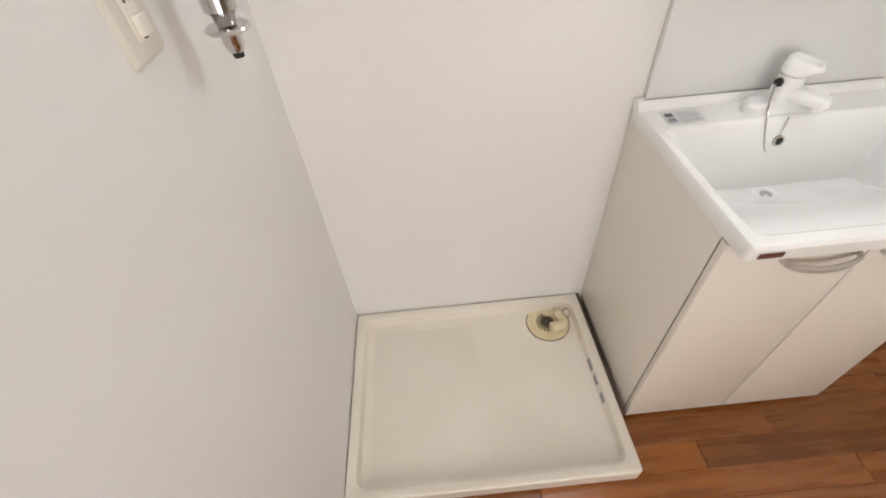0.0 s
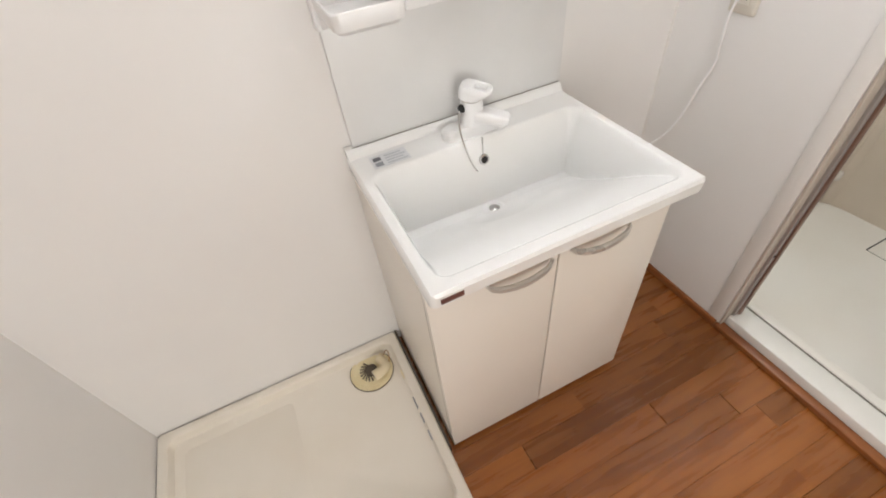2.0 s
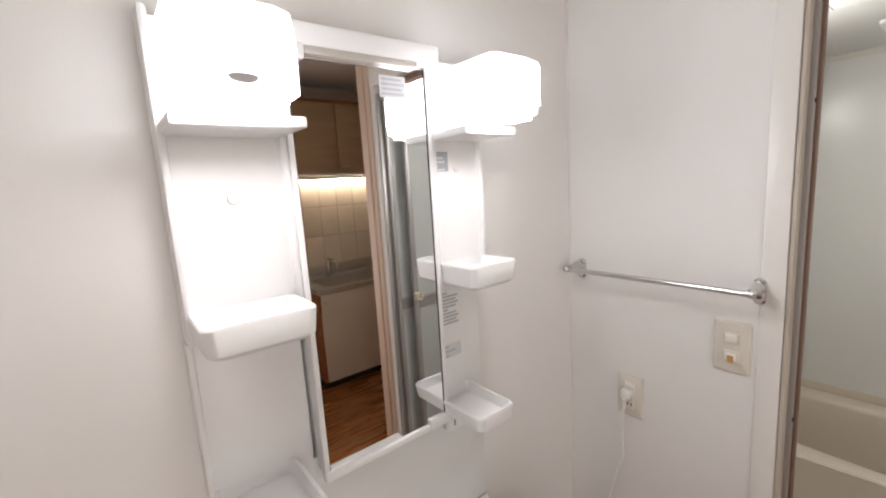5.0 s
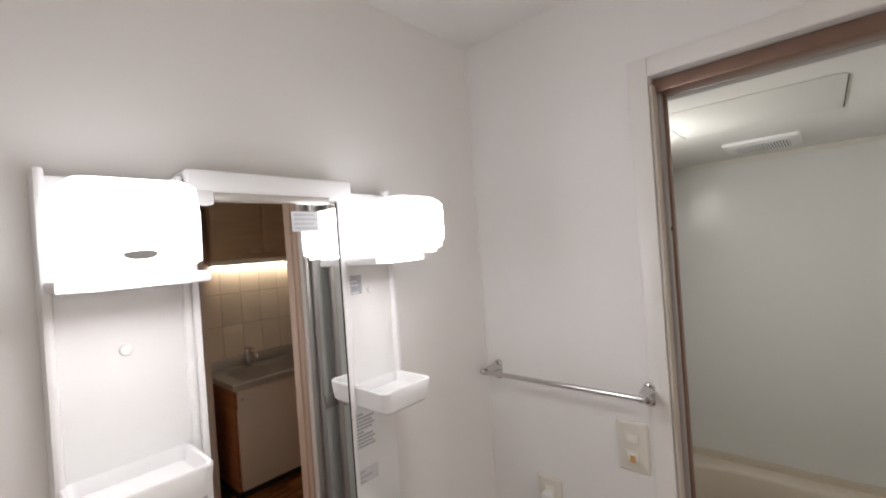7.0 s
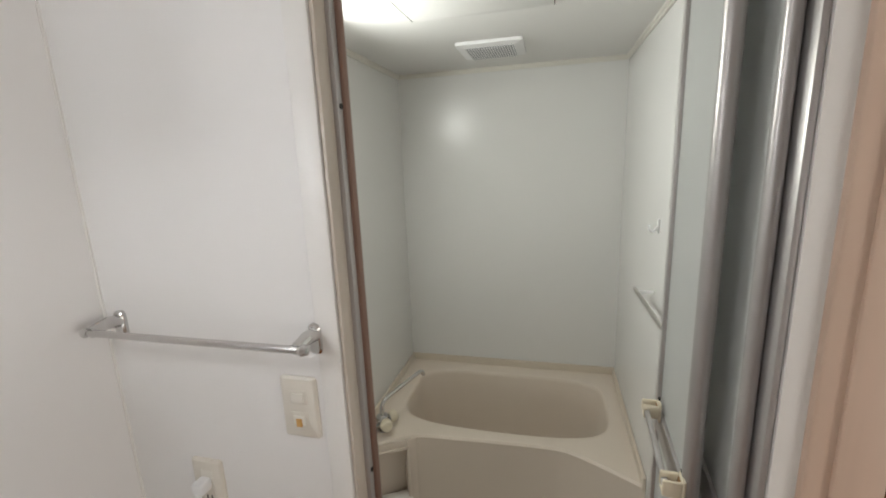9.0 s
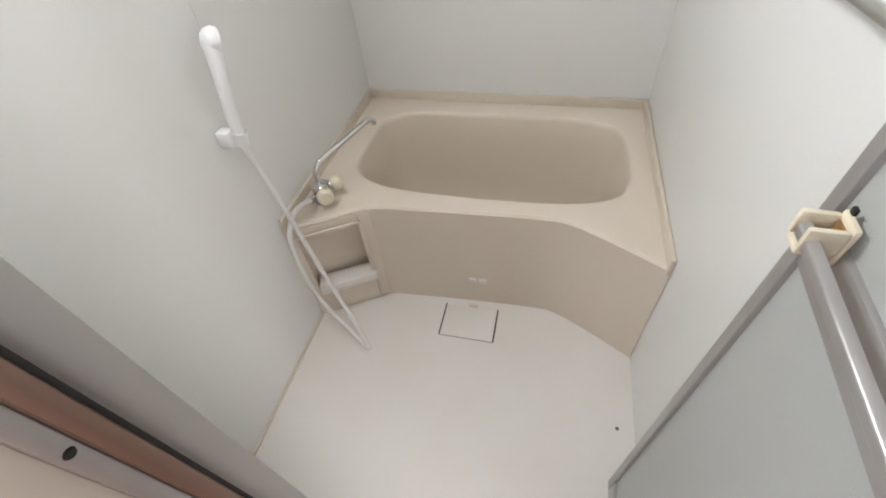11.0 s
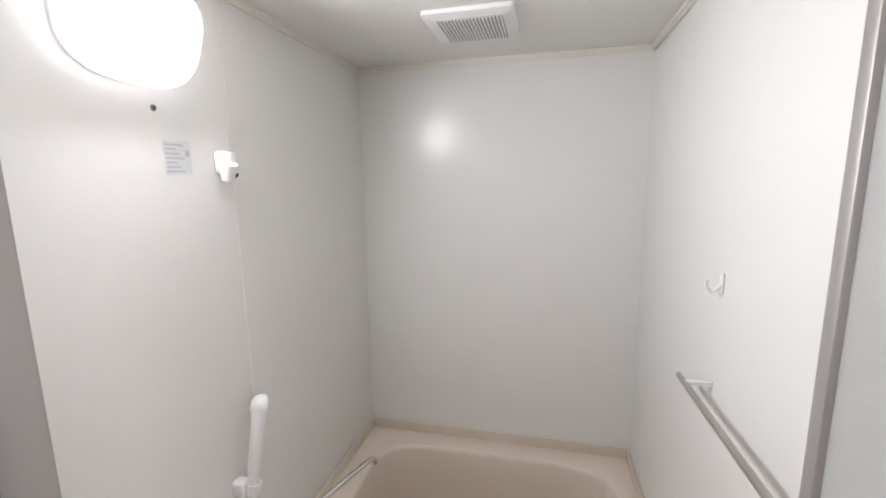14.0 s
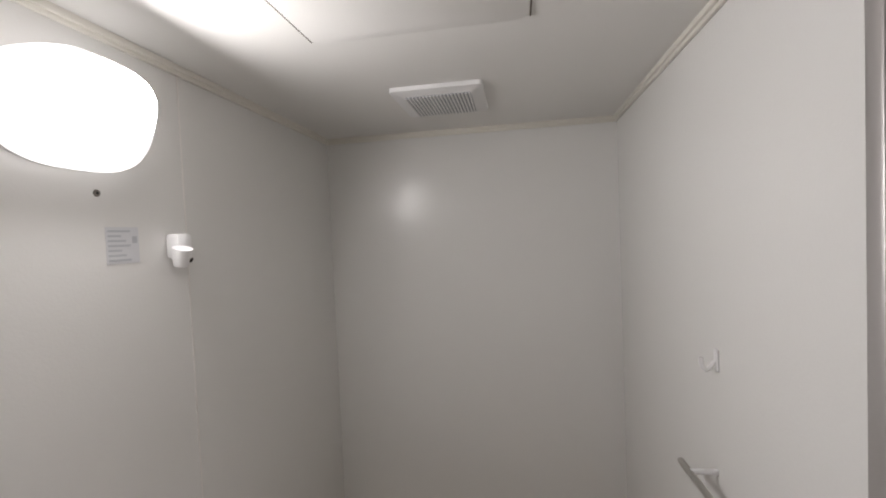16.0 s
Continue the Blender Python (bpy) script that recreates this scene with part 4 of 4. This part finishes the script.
    part("niche_frame", local(0.03, L - 0.045, 0.0, 0.012, top - 0.046, top - 0.012, 0.004), TUB, t)
    part("niche_frame", local(0.03, L - 0.045, 0.0, 0.012, BZ0, 0.10, 0.004), TUB, t)
    part("niche_frame", local(0.022, L - 0.037, -0.007, 0.0, top - 0.056, top - 0.042, 0.003), TUB, t)
    part("niche_frame", local(L - 0.049, L - 0.037, -0.007, 0.0, 0.10, top - 0.042, 0.003), TUB, t)
    part("niche_back", local(0.02, L - 0.03, 0.062, 0.07, 0.06, top - 0.03), TUB, t)
    part("niche_side", local(0.022, 0.03, 0.010, 0.062, 0.06, top - 0.03), TUB, t)
    part("niche_side", local(L - 0.047, L - 0.04, 0.010, 0.062, 0.06, top - 0.03), TUB, t)
    part("niche_floor", local(0.022, L - 0.04, 0.010, 0.062, 0.092, 0.10), TUB, t)
    part("niche_dish", local(0.032, L - 0.03, -0.022, 0.05, 0.10, 0.15, 0.014), BATHFLOOR, t, "cream soap dish")


bathtub()


def floor_hatch():
    t = thing("floor_drain_cover", (2.055, 0.727, BZ0), "cream square drain cover with dark slits in the bath floor", "drain cover")
    part("cover", box(1.986, 2.122, 0.630, 0.824, BZ0 - 0.001, BZ0 + 0.003, 0.001), BATHFLOOR, t)
    part("slit", box(1.986, 2.128, 0.8255, 0.8305, BZ0, BZ0 + 0.0012), BLACK, t, smooth=False)
    part("slit", box(1.986, 2.128, 0.6235, 0.6285, BZ0, BZ0 + 0.0012), BLACK, t, smooth=False)
    part("slit", box(1.9835, 1.9855, 0.626, 0.828, BZ0, BZ0 + 0.0008), SEAL_AND_SHADE, t, smooth=False)
    part("lift_hole", box(2.124, 2.138, 0.705, 0.740, BZ0, BZ0 + 0.003, 0.001), TUBTRIM, t)
    solid("floor_screw", lathe([(0.0, 0.0), (0.006, 0.0), (0.005, 0.002), (0.0, 0.002)], axis((1.758, 0.206, BZ0), (0, 0, 1)), 12), SEAL_AND_SHADE, "small grey screw cap in the bath floor", "screw")


floor_hatch()


def bath_tap():
    t = thing("bath_tap", (2.16, 1.225, 0.445), "chrome bath mixer with cream knobs and swivel spout", "tap")
    x, y, z = 2.155, 1.225, 0.445
    part("flange", lathe([(0.0, 0.0), (0.034, 0.0), (0.032, 0.006), (0.018, 0.014), (0.0, 0.014)], axis((x, y, z), (0, 0, 1))), CHROME, t)
    part("column", lathe([(0.0, 0.0), (0.024, 0.0), (0.026, 0.02), (0.031, 0.04), (0.026, 0.058), (0.014, 0.066), (0.0, 0.066)], axis((x, y, z + 0.008), (0, 0, 1))), CHROME, t)
    for way, length in (((-0.75, -0.65, 0.1), 0.046), ((0.72, -0.68, 0.1), 0.048)):
        w = Vector(way).normalized()
        p0 = Vector((x, y, z + 0.042))
        part("valve", tube([p0, p0 + w * 0.04], 0.017, 14), CHROME, t)
        part("knob", lathe([(0.0, 0.0), (0.022, 0.0), (0.027, 0.007), (0.027, 0.026), (0.021, 0.034), (0.0, 0.036)], axis(p0 + w * 0.034, w), 20), CREAM, t, "cream plastic knob")
    sp = [(x, y, z + 0.06), (x + 0.004, y, z + 0.11), (x + 0.03, y - 0.012, z + 0.135), (x + 0.09, y - 0.045, z + 0.150), (x + 0.17, y - 0.09, z + 0.168), (x + 0.215, y - 0.115, z + 0.176), (x + 0.232, y - 0.124, z + 0.168), (x + 0.236, y - 0.126, z + 0.152)]
    part("spout", tube(smooth_path(sp, 6), 0.0095, 14), CHROME, t)
    part("hose_union", tube([(x - 0.008, y + 0.005, z + 0.03), (x - 0.045, y + 0.02, z + 0.03)], 0.012, 14), CHROME, t)
    h = thing("hand_shower", (1.955, 1.29, 0.82), "white hand shower on a wall holder with a grey-white hose", "shower")
    part("holder", box(1.935, 1.970, 1.268, BY1 - 0.0005, 0.790, 0.832, 0.008), PLASTIC, h)
    part("holder_cup", lathe([(0.0, 0.0), (0.016, 0.0), (0.020, 0.034), (0.0, 0.034)], axis((1.958, 1.258, 0.790), (0.12, -0.1, 1)), 18), PLASTIC, h)
    hp = smooth_path([(1.958, 1.256, 0.80), (1.964, 1.252, 0.87), (1.977, 1.245, 0.95), (1.990, 1.245, 1.00), (1.996, 1.250, 1.025)], 6)
    rr = [0.0135 + 0.007 * (k / (len(hp) - 1)) for k in range(len(hp))]
    part("handle", tube(hp, rr, 16), PLASTIC, h)
    part("head", lathe([(0.0, -0.016), (0.016, -0.014), (0.025, -0.006), (0.029, 0.006), (0.028, 0.014), (0.0, 0.015)], axis((1.998, 1.250, 1.025), (0.55, -0.35, -0.25)), 24), PLASTIC, h)
    hose = [(1.958, 1.258, 0.79), (1.962, 1.252, 0.73), (1.972, 1.238, 0.58), (1.972, 1.215, 0.38), (1.955, 1.17, 0.18), (1.925, 1.12, 0.06), (1.895, 1.085, 0.0),
            (1.878, 1.068, -0.016), (1.886, 1.085, -0.014), (1.918, 1.15, 0.02), (1.940, 1.215, 0.10), (1.950, 1.255, 0.22), (1.962, 1.270, 0.34), (1.985, 1.276, 0.43), (2.03, 1.272, 0.475), (2.07, 1.262, 0.485), (2.108, 1.245, 0.478)]
    part("hose", tube(smooth_path(hose, 14), 0.0078, 10, ribs=0.04), HOSE, h, "grey-white ribbed hose")


bath_tap()


def shower_bracket():
    t = thing("shower_bracket", (2.02, BY1, 1.66), "white plastic upper shower bracket", "bracket")
    part("base", box(1.99, 2.032, 1.272, BY1 - 0.0005, 1.630, 1.686, 0.008), PLASTIC, t)
    part("cup", lathe([(0.0, 0.0), (0.014, 0.0), (0.018, 0.018), (0.020, 0.040), (0.013, 0.040), (0.0, 0.034)], axis((1.988, 1.268, 1.615), (-0.12, -0.3, 1)), 20), PLASTIC, t)
    part("hole", lathe([(0.0, 0.0), (0.006, 0.0), (0.0, 0.001)], axis((1.995, 1.247, 1.626), (0.1, -0.85, -0.4)), 12), BLACK, t)


shower_bracket()


def bath_lamp():
    t = thing("bathroom_lamp", (1.80, BY1, 1.893), "lit white oval wall lamp in the bathroom", "lamp")
    cx, cz, rx, rz = 1.788, 1.890, 0.131, 0.094

    def ring(k, depth, tilt=0.0):
        out = []
        for i in range(48):
            a = 2 * math.pi * i / 48
            u, w = math.copysign(abs(math.cos(a)) ** 0.72, math.cos(a)) * k, math.copysign(abs(math.sin(a)) ** 0.72, math.sin(a)) * k
            out.append((cx + u * rx, BY1 - depth - tilt * w * rz, cz + w * rz))
        return out
    part("base", loft([ring(0.93, 0.0005), ring(0.93, 0.012), ring(0.90, 0.014)]), PLASTIC, t)
    part("rim", loft([ring(0.95, 0.012), ring(0.985, 0.02), ring(1.0, 0.034, 0.05), ring(0.985, 0.055, 0.22), ring(0.955, 0.066, 0.34), ring(0.88, 0.073, 0.40)]), GLOW_SIDE, t, "softly lit white rim")
    part("globe", loft([ring(0.88, 0.073, 0.40), ring(0.72, 0.0745, 0.40), ring(0.45, 0.076, 0.40), ring(0.15, 0.077, 0.40)]), GLOW_BATH, t, "glowing white globe")


bath_lamp()


def bath_labels():
    s = thing("wall_sticker", (1.888, BY1, 1.66), "faded blue-grey printed notice on the bathroom wall", "sticker")
    part("paper", box(1.853, 1.924, BY1 - 0.0009, BY1 - 0.0002, 1.628, 1.70), STICKER, s, smooth=False)
    for k in range(7):
        part("print", box(1.857, 1.905 - 0.01 * (k % 3), BY1 - 0.0014, BY1 - 0.0009, 1.633 + 0.0095 * k, 1.637 + 0.0095 * k), INK_PALE, s, smooth=False)
    part("print", box(1.909, 1.920, BY1 - 0.0014, BY1 - 0.0009, 1.668, 1.682), INK_PALE, s, smooth=False)
    d = thing("screw_hole", (1.842, BY1, 1.763), "small dark screw hole under the bathroom lamp", "screw")
    part("rim", lathe([(0.0, 0.0), (0.007, 0.0), (0.006, 0.002), (0.0, 0.002)], axis((1.842, BY1, 1.763), (0, -1, 0)), 14), SEAL_AND_SHADE, d)
    part("hole", lathe([(0.0, 0.002), (0.003, 0.002), (0.0, 0.0026)], axis((1.842, BY1, 1.763), (0, -1, 0)), 10), BLACK, d)


bath_labels()


def bath_bar():
    t = thing("bath_towel_bar", (1.93, BY0, 1.155), "steel towel bar with white mounts on the bathroom wall", "towel rail")
    part("bar", tube([(2.135, 0.208, 1.152), (1.69, 0.208, 1.166)], 0.0072, 14), STEEL, t)
    for x, w in ((2.085, 0.004), (1.70, 0.009)):
        part("mount", box(x - w, x + w, BY0 + 0.0005, 0.208, 1.158 - w * 1.3, 1.158 + w * 1.3, w * 0.5), PLASTIC, t, "white plastic mount")
    h = thing("wall_hook", (2.080, BY0, 1.385), "small white wall hook in the bathroom", "hook")
    part("hook_plate", box(2.072, 2.088, BY0 + 0.0005, BY0 + 0.005, 1.365, 1.410, 0.004), PLASTIC, h)
    part("hook_arm", tube(smooth_path([(2.080, BY0 + 0.005, 1.385), (2.080, BY0 + 0.02, 1.368), (2.080, BY0 + 0.03, 1.378), (2.080, BY0 + 0.031, 1.392)], 5), 0.004, 10), PLASTIC, h)


bath_bar()


def ceiling_vent():
    t = thing("ceiling_vent", (2.46, 0.745, BZ1), "white square ceiling ventilation grille", "vent")
    x0, x1, y0, y1, z = 2.33, 2.59, 0.615, 0.878, BZ1 + 0.0195
    part("cover", loft([round_rect(x0, x1, y0, y1, z, 0.012), round_rect(x0, x1, y0, y1, z - 0.012, 0.012), round_rect(x0 + 0.03, x1 - 0.03, y0 + 0.03, y1 - 0.03, z - 0.020, 0.01)]), PLASTIC, t)
    part("backing", box(x0 + 0.034, x1 - 0.034, y0 + 0.036, y1 - 0.036, z - 0.0215, z - 0.0202), GREY, t, "grey mesh backing", smooth=False)
    for k in range(19):
        y = y0 + 0.040 + k * (y1 - y0 - 0.08) / 18
        part("slat", box(x0 + 0.034, x1 - 0.034, y - 0.0022, y + 0.0022, z - 0.025, z - 0.0216), PLASTIC, t, smooth=False)


ceiling_vent()


def ceiling_hatch():
    t = thing("ceiling_hatch", (1.80, 0.72, BZ1), "off-white ceiling inspection hatch with rounded corners", "hatch")
    z = BZ1 + 0.0197
    part("panel", loft([round_rect(1.585, 2.03, 0.500, 0.948, z, 0.03), round_rect(1.585, 2.03, 0.500, 0.948, z - 0.0012, 0.03), round_rect(1.588, 2.027, 0.503, 0.945, z - 0.002, 0.03)]), BATHCEIL, t)
    part("gap", box(1.62, 2.02, 0.4965, 0.4995, z - 0.002, z), GAP, t, "dark open gap", smooth=False)
    part("gap", box(1.62, 2.02, 0.9485, 0.9500, z - 0.002, z), SEAL_AND_SHADE, t, "thin grey gap", smooth=False)


ceiling_hatch()


def folding_door():
    t = thing("folding_door", (1.32, 0.24, 0.03), "folded-open aluminium bathroom door with frosted panes", "door")

    def leaf(p, q, thick, near_r, near_w, name):
        p, q = Vector((*p, 0)), Vector((*q, 0))
        x = (q - p).normalized()
        y = Vector((-x.y, x.x, 0))
        m = Matrix((x, y, Vector((0, 0, 1)))).transposed().to_4x4()
        m.translation = p
        L = (q - p).length

        def local(*v):
            b = box(*v)
            bmesh.ops.transform(b, matrix=m, verts=b.verts)
            return b
        lf = part(name, local(near_w - 0.004, L - 0.02, -0.003, 0.003, 0.10, 1.97), FROST, t, "pale frosted pane", smooth=False)
        part("stile", loft(turn_rings([round_rect(-0.012, near_w, -thick, thick, h, near_r) for h in (0.045, 2.005)], m)), ALU, lf, "rounded aluminium stile")
        part("stile", local(L - 0.022, L, -0.011, 0.011, 0.045, 2.005, 0.003), ALU, lf)
        part("rail", local(near_w, L - 0.022, -0.010, 0.010, 0.045, 0.115, 0.003), ALU, lf)
        part("rail", local(near_w, L - 0.022, -0.010, 0.010, 1.96, 2.005, 0.003), ALU, lf)
        part("rail", local(near_w, L - 0.022, -0.010, 0.010, 0.985, 1.045, 0.003), ALU, lf)
        return lf, m, L
    leaf((1.220, 0.219), (1.60, 0.184), 0.010, 0.009, 0.012, "leaf")
    lf, m, L = leaf((1.290, 0.258), (1.582, 0.240), 0.014, 0.013, 0.018, "leaf")
    a, b = m @ Vector((-0.006, 0.040, 1.052)), m @ Vector((0.246, 0.040, 1.052))
    bar = bmesh.new()
    side = Vector((0, 0, 0.009))
    out = (m.to_3x3() @ Vector((0, 1, 0))) * 0.005
    loft([[q + side - out, q + side * 0.6 + out, q - side * 0.6 + out, q - side - out] for q in (a, b)], bm=bar)
    bmesh.ops.bevel(bar, geom=list(bar.edges), offset=0.002, segments=2, profile=0.5, affect="EDGES", clamp_overlap=True)
    part("push_bar", bar, ALU, lf)
    for u in (0.0, 0.238):
        shapes = [("bracket", (u - 0.016, u + 0.016, 0.0095, 0.016, 1.030, 1.074, 0.004), CREAM),
                  ("bracket", (u - 0.013, u + 0.013, 0.0155, 0.046, 1.036, 1.044, 0.003), CREAM),
                  ("bracket", (u - 0.016, u - 0.009, 0.0155, 0.047, 1.0425, 1.070, 0.003), CREAM),
                  ("bracket", (u + 0.009, u + 0.016, 0.0155, 0.047, 1.0425, 1.070, 0.003), CREAM),
                  ("stain", (u - 0.009, u + 0.009, 0.0158, 0.0185, 1.045, 1.066, 0.001), RUST),
                  ("bolt", (u + 0.004, u + 0.012, 0.010, 0.0145, 1.0735, 1.081, 0.002), BLACK)]
        for name, v, mat in shapes:
            q = box(*v)
            bmesh.ops.transform(q, matrix=m, verts=q.verts)
            part(name, q, mat, lf, "cream plastic bracket, rust-stained" if name == "bracket" else "")


folding_door()


# ---- kitchen seen in the mirror ----
def kitchen():
    c = thing("kitchen_cabinet", (1.93, -1.415, 0), "beige laminate kitchen base cabinet", "cabinet")
    x0, x1, yf, yb = 1.33, 2.54, -1.14, -1.713
    part("body", box(x0, x1, yb, yf - 0.02, 0.07, 0.66, 0.002), SKIRT, c, "brown carcass")
    part("side", box(x0, x0 + 0.018, yb, yf - 0.001, 0.66, 0.80), SKIRT, c, "brown carcass side")
    part("kick_board", box(x0 + 0.01, x1, yb, yf - 0.06, 0.0, 0.07), BLACK, c, "black kick board")
    for k in range(2):
        a = x0 + 0.02 + k * 0.595
        d = part("door", box(a, a + 0.59, yf - 0.02, yf, 0.075, 0.795, 0.002), KITCHEN, c)
        part("knob", lathe([(0.0, 0.0), (0.008, 0.0), (0.012, 0.014), (0.0, 0.018)], axis((a + 0.03, yf, 0.74), (0, 1, 0)), 14), STEEL, d)
    s = thing("kitchen_sink", (1.93, -1.415, 0.80), "stainless steel kitchen counter with a sunken sink", "sink")
    rings = [round_rect(x0 - 0.003, x1, yb, yf + 0.012, 0.801, 0.006), round_rect(x0 - 0.003, x1, yb, yf + 0.012, 0.838, 0.006), round_rect(x0 + 0.001, x1 - 0.004, yb + 0.004, yf + 0.008, 0.842, 0.006),
             round_rect(x0 + 0.10, x0 + 0.78, yb + 0.13, yf - 0.05, 0.838, 0.06), round_rect(x0 + 0.108, x0 + 0.772, yb + 0.138, yf - 0.058, 0.828, 0.06), round_rect(x0 + 0.13, x0 + 0.75, yb + 0.16, yf - 0.08, 0.80 - 0.12, 0.06)]
    part("counter", loft(rings, cap0=False), STEEL, s)
    part("upstand", box(x0, x1, yb, yb + 0.014, 0.842, 0.93, 0.003), STEEL, s)
    t = thing("kitchen_tap", (1.655, -1.635, 0.842), "small dark chrome kitchen tap", "tap")
    part("column", lathe([(0.0, 0.0), (0.022, 0.0), (0.022, 0.12), (0.018, 0.14), (0.0, 0.14)], axis((1.655, -1.645, 0.842), (0, 0, 1)), 16), CHROME, t)
    part("lever", box(1.64, 1.67, -1.655, -1.555, 0.985, 1.0, 0.005), CHROME, t)
    part("spout", tube(smooth_path([(1.655, -1.645, 0.93), (1.66, -1.575, 0.955), (1.665, -1.495, 0.945), (1.667, -1.475, 0.92)], 5), 0.012, 12), CHROME, t)
    w = thing("wall_cabinet", (1.93, -1.555, 1.74), "brown wooden kitchen wall cabinet", "cabinet")
    part("body", box(x0, x1, yb, -1.405, 1.745, 2.315, 0.002), KITCHEN_UP, w)
    for k in range(3):
        a = x0 + 0.008 + k * 0.40
        d = part("door", box(a, a + 0.393, -1.405, -1.387, 1.755, 2.31, 0.002), KITCHEN_UP, w)
        hx = a + (0.30 if k % 2 == 0 else 0.02)
        part("handle", tube(smooth_path([(hx, -1.387, 1.80), (hx + 0.01, -1.37, 1.80), (hx + 0.06, -1.37, 1.80), (hx + 0.07, -1.387, 1.80)], 4), 0.005, 8), STEEL, d)
    part("cornice", box(x0, x1, yb, -1.383, 2.315, 2.335, 0.003), SKIRT, w, "dark brown top rail")
    part("bottom_rail", box(x0, x1, yb, -1.383, 1.728, 1.745, 0.003), KITCHEN, w)
    l = thing("under_cabinet_light", (1.93, -1.635, 1.70), "lit fluorescent strip under the wall cabinet", "lamp")
    part("case", box(x0 + 0.08, x0 + 0.95, -1.705, -1.615, 1.70, 1.728, 0.004), PLASTIC, l)
    part("tube", box(x0 + 0.10, x0 + 0.93, -1.7, -1.62, 1.682, 1.70, 0.008), GLOW_TUBE, l, "glowing tube cover")
    g = tagged(thing("kitchen_tiles", (1.93, -1.713, 0.93), "beige glazed wall tiles behind the sink", "tiles"), kind="structure")
    part("grout", box(x0, x1, -1.716, -1.712, 0.93, 1.728), GROUT, g, smooth=False)
    me = mesh_of("tile", box(-0.0805, 0.0805, -0.004, 0.0, -0.1315, 0.1315, 0.0015, 1), TILE)
    for i in range(7):
        for j in range(3):
            o = new("tile", me)
            o.parent = g
            o.location = Vector((x0 + 0.082 + 0.164 * i, yb + 0.0055, 1.063 + 0.2665 * j)) - g.location


kitchen()


# ---- floor planks ----
def planks():
    rng = random.Random(4)
    f = tagged(thing("floor", (0.25, 0.0, 0), "glossy red-brown wooden plank floor", "floor"), kind="structure")
    cache = {}

    def plank(x0, x1, y):
        length = round(x1 - x0, 2)
        if length < 0.02:
            return
        if length not in cache:
            cache[length] = mesh_of("plank", box(-length / 2 + 0.0004, length / 2 - 0.0004, -0.0373, 0.0373, -0.011, 0.0, 0.0005, 1), WOOD)
        o = new("plank", cache[length])
        o.parent = f
        o.location = Vector(((x0 + x1) / 2, y, 0)) - f.location
    y = NORTH + 0.02
    while y > -1.32:
        right = 1.19 if y > 0.03 else (3.3 if y > -1.25 else 3.3)
        left = WEST - 0.02 if y > 0.14 else -1.2
        x = left - rng.uniform(0, 0.8)
        while x < right:
            step = rng.choice((0.45, 0.6, 0.9, 0.9))
            plank(max(x, left), min(x + step, right), y)
            x += step
        y -= 0.075


planks()
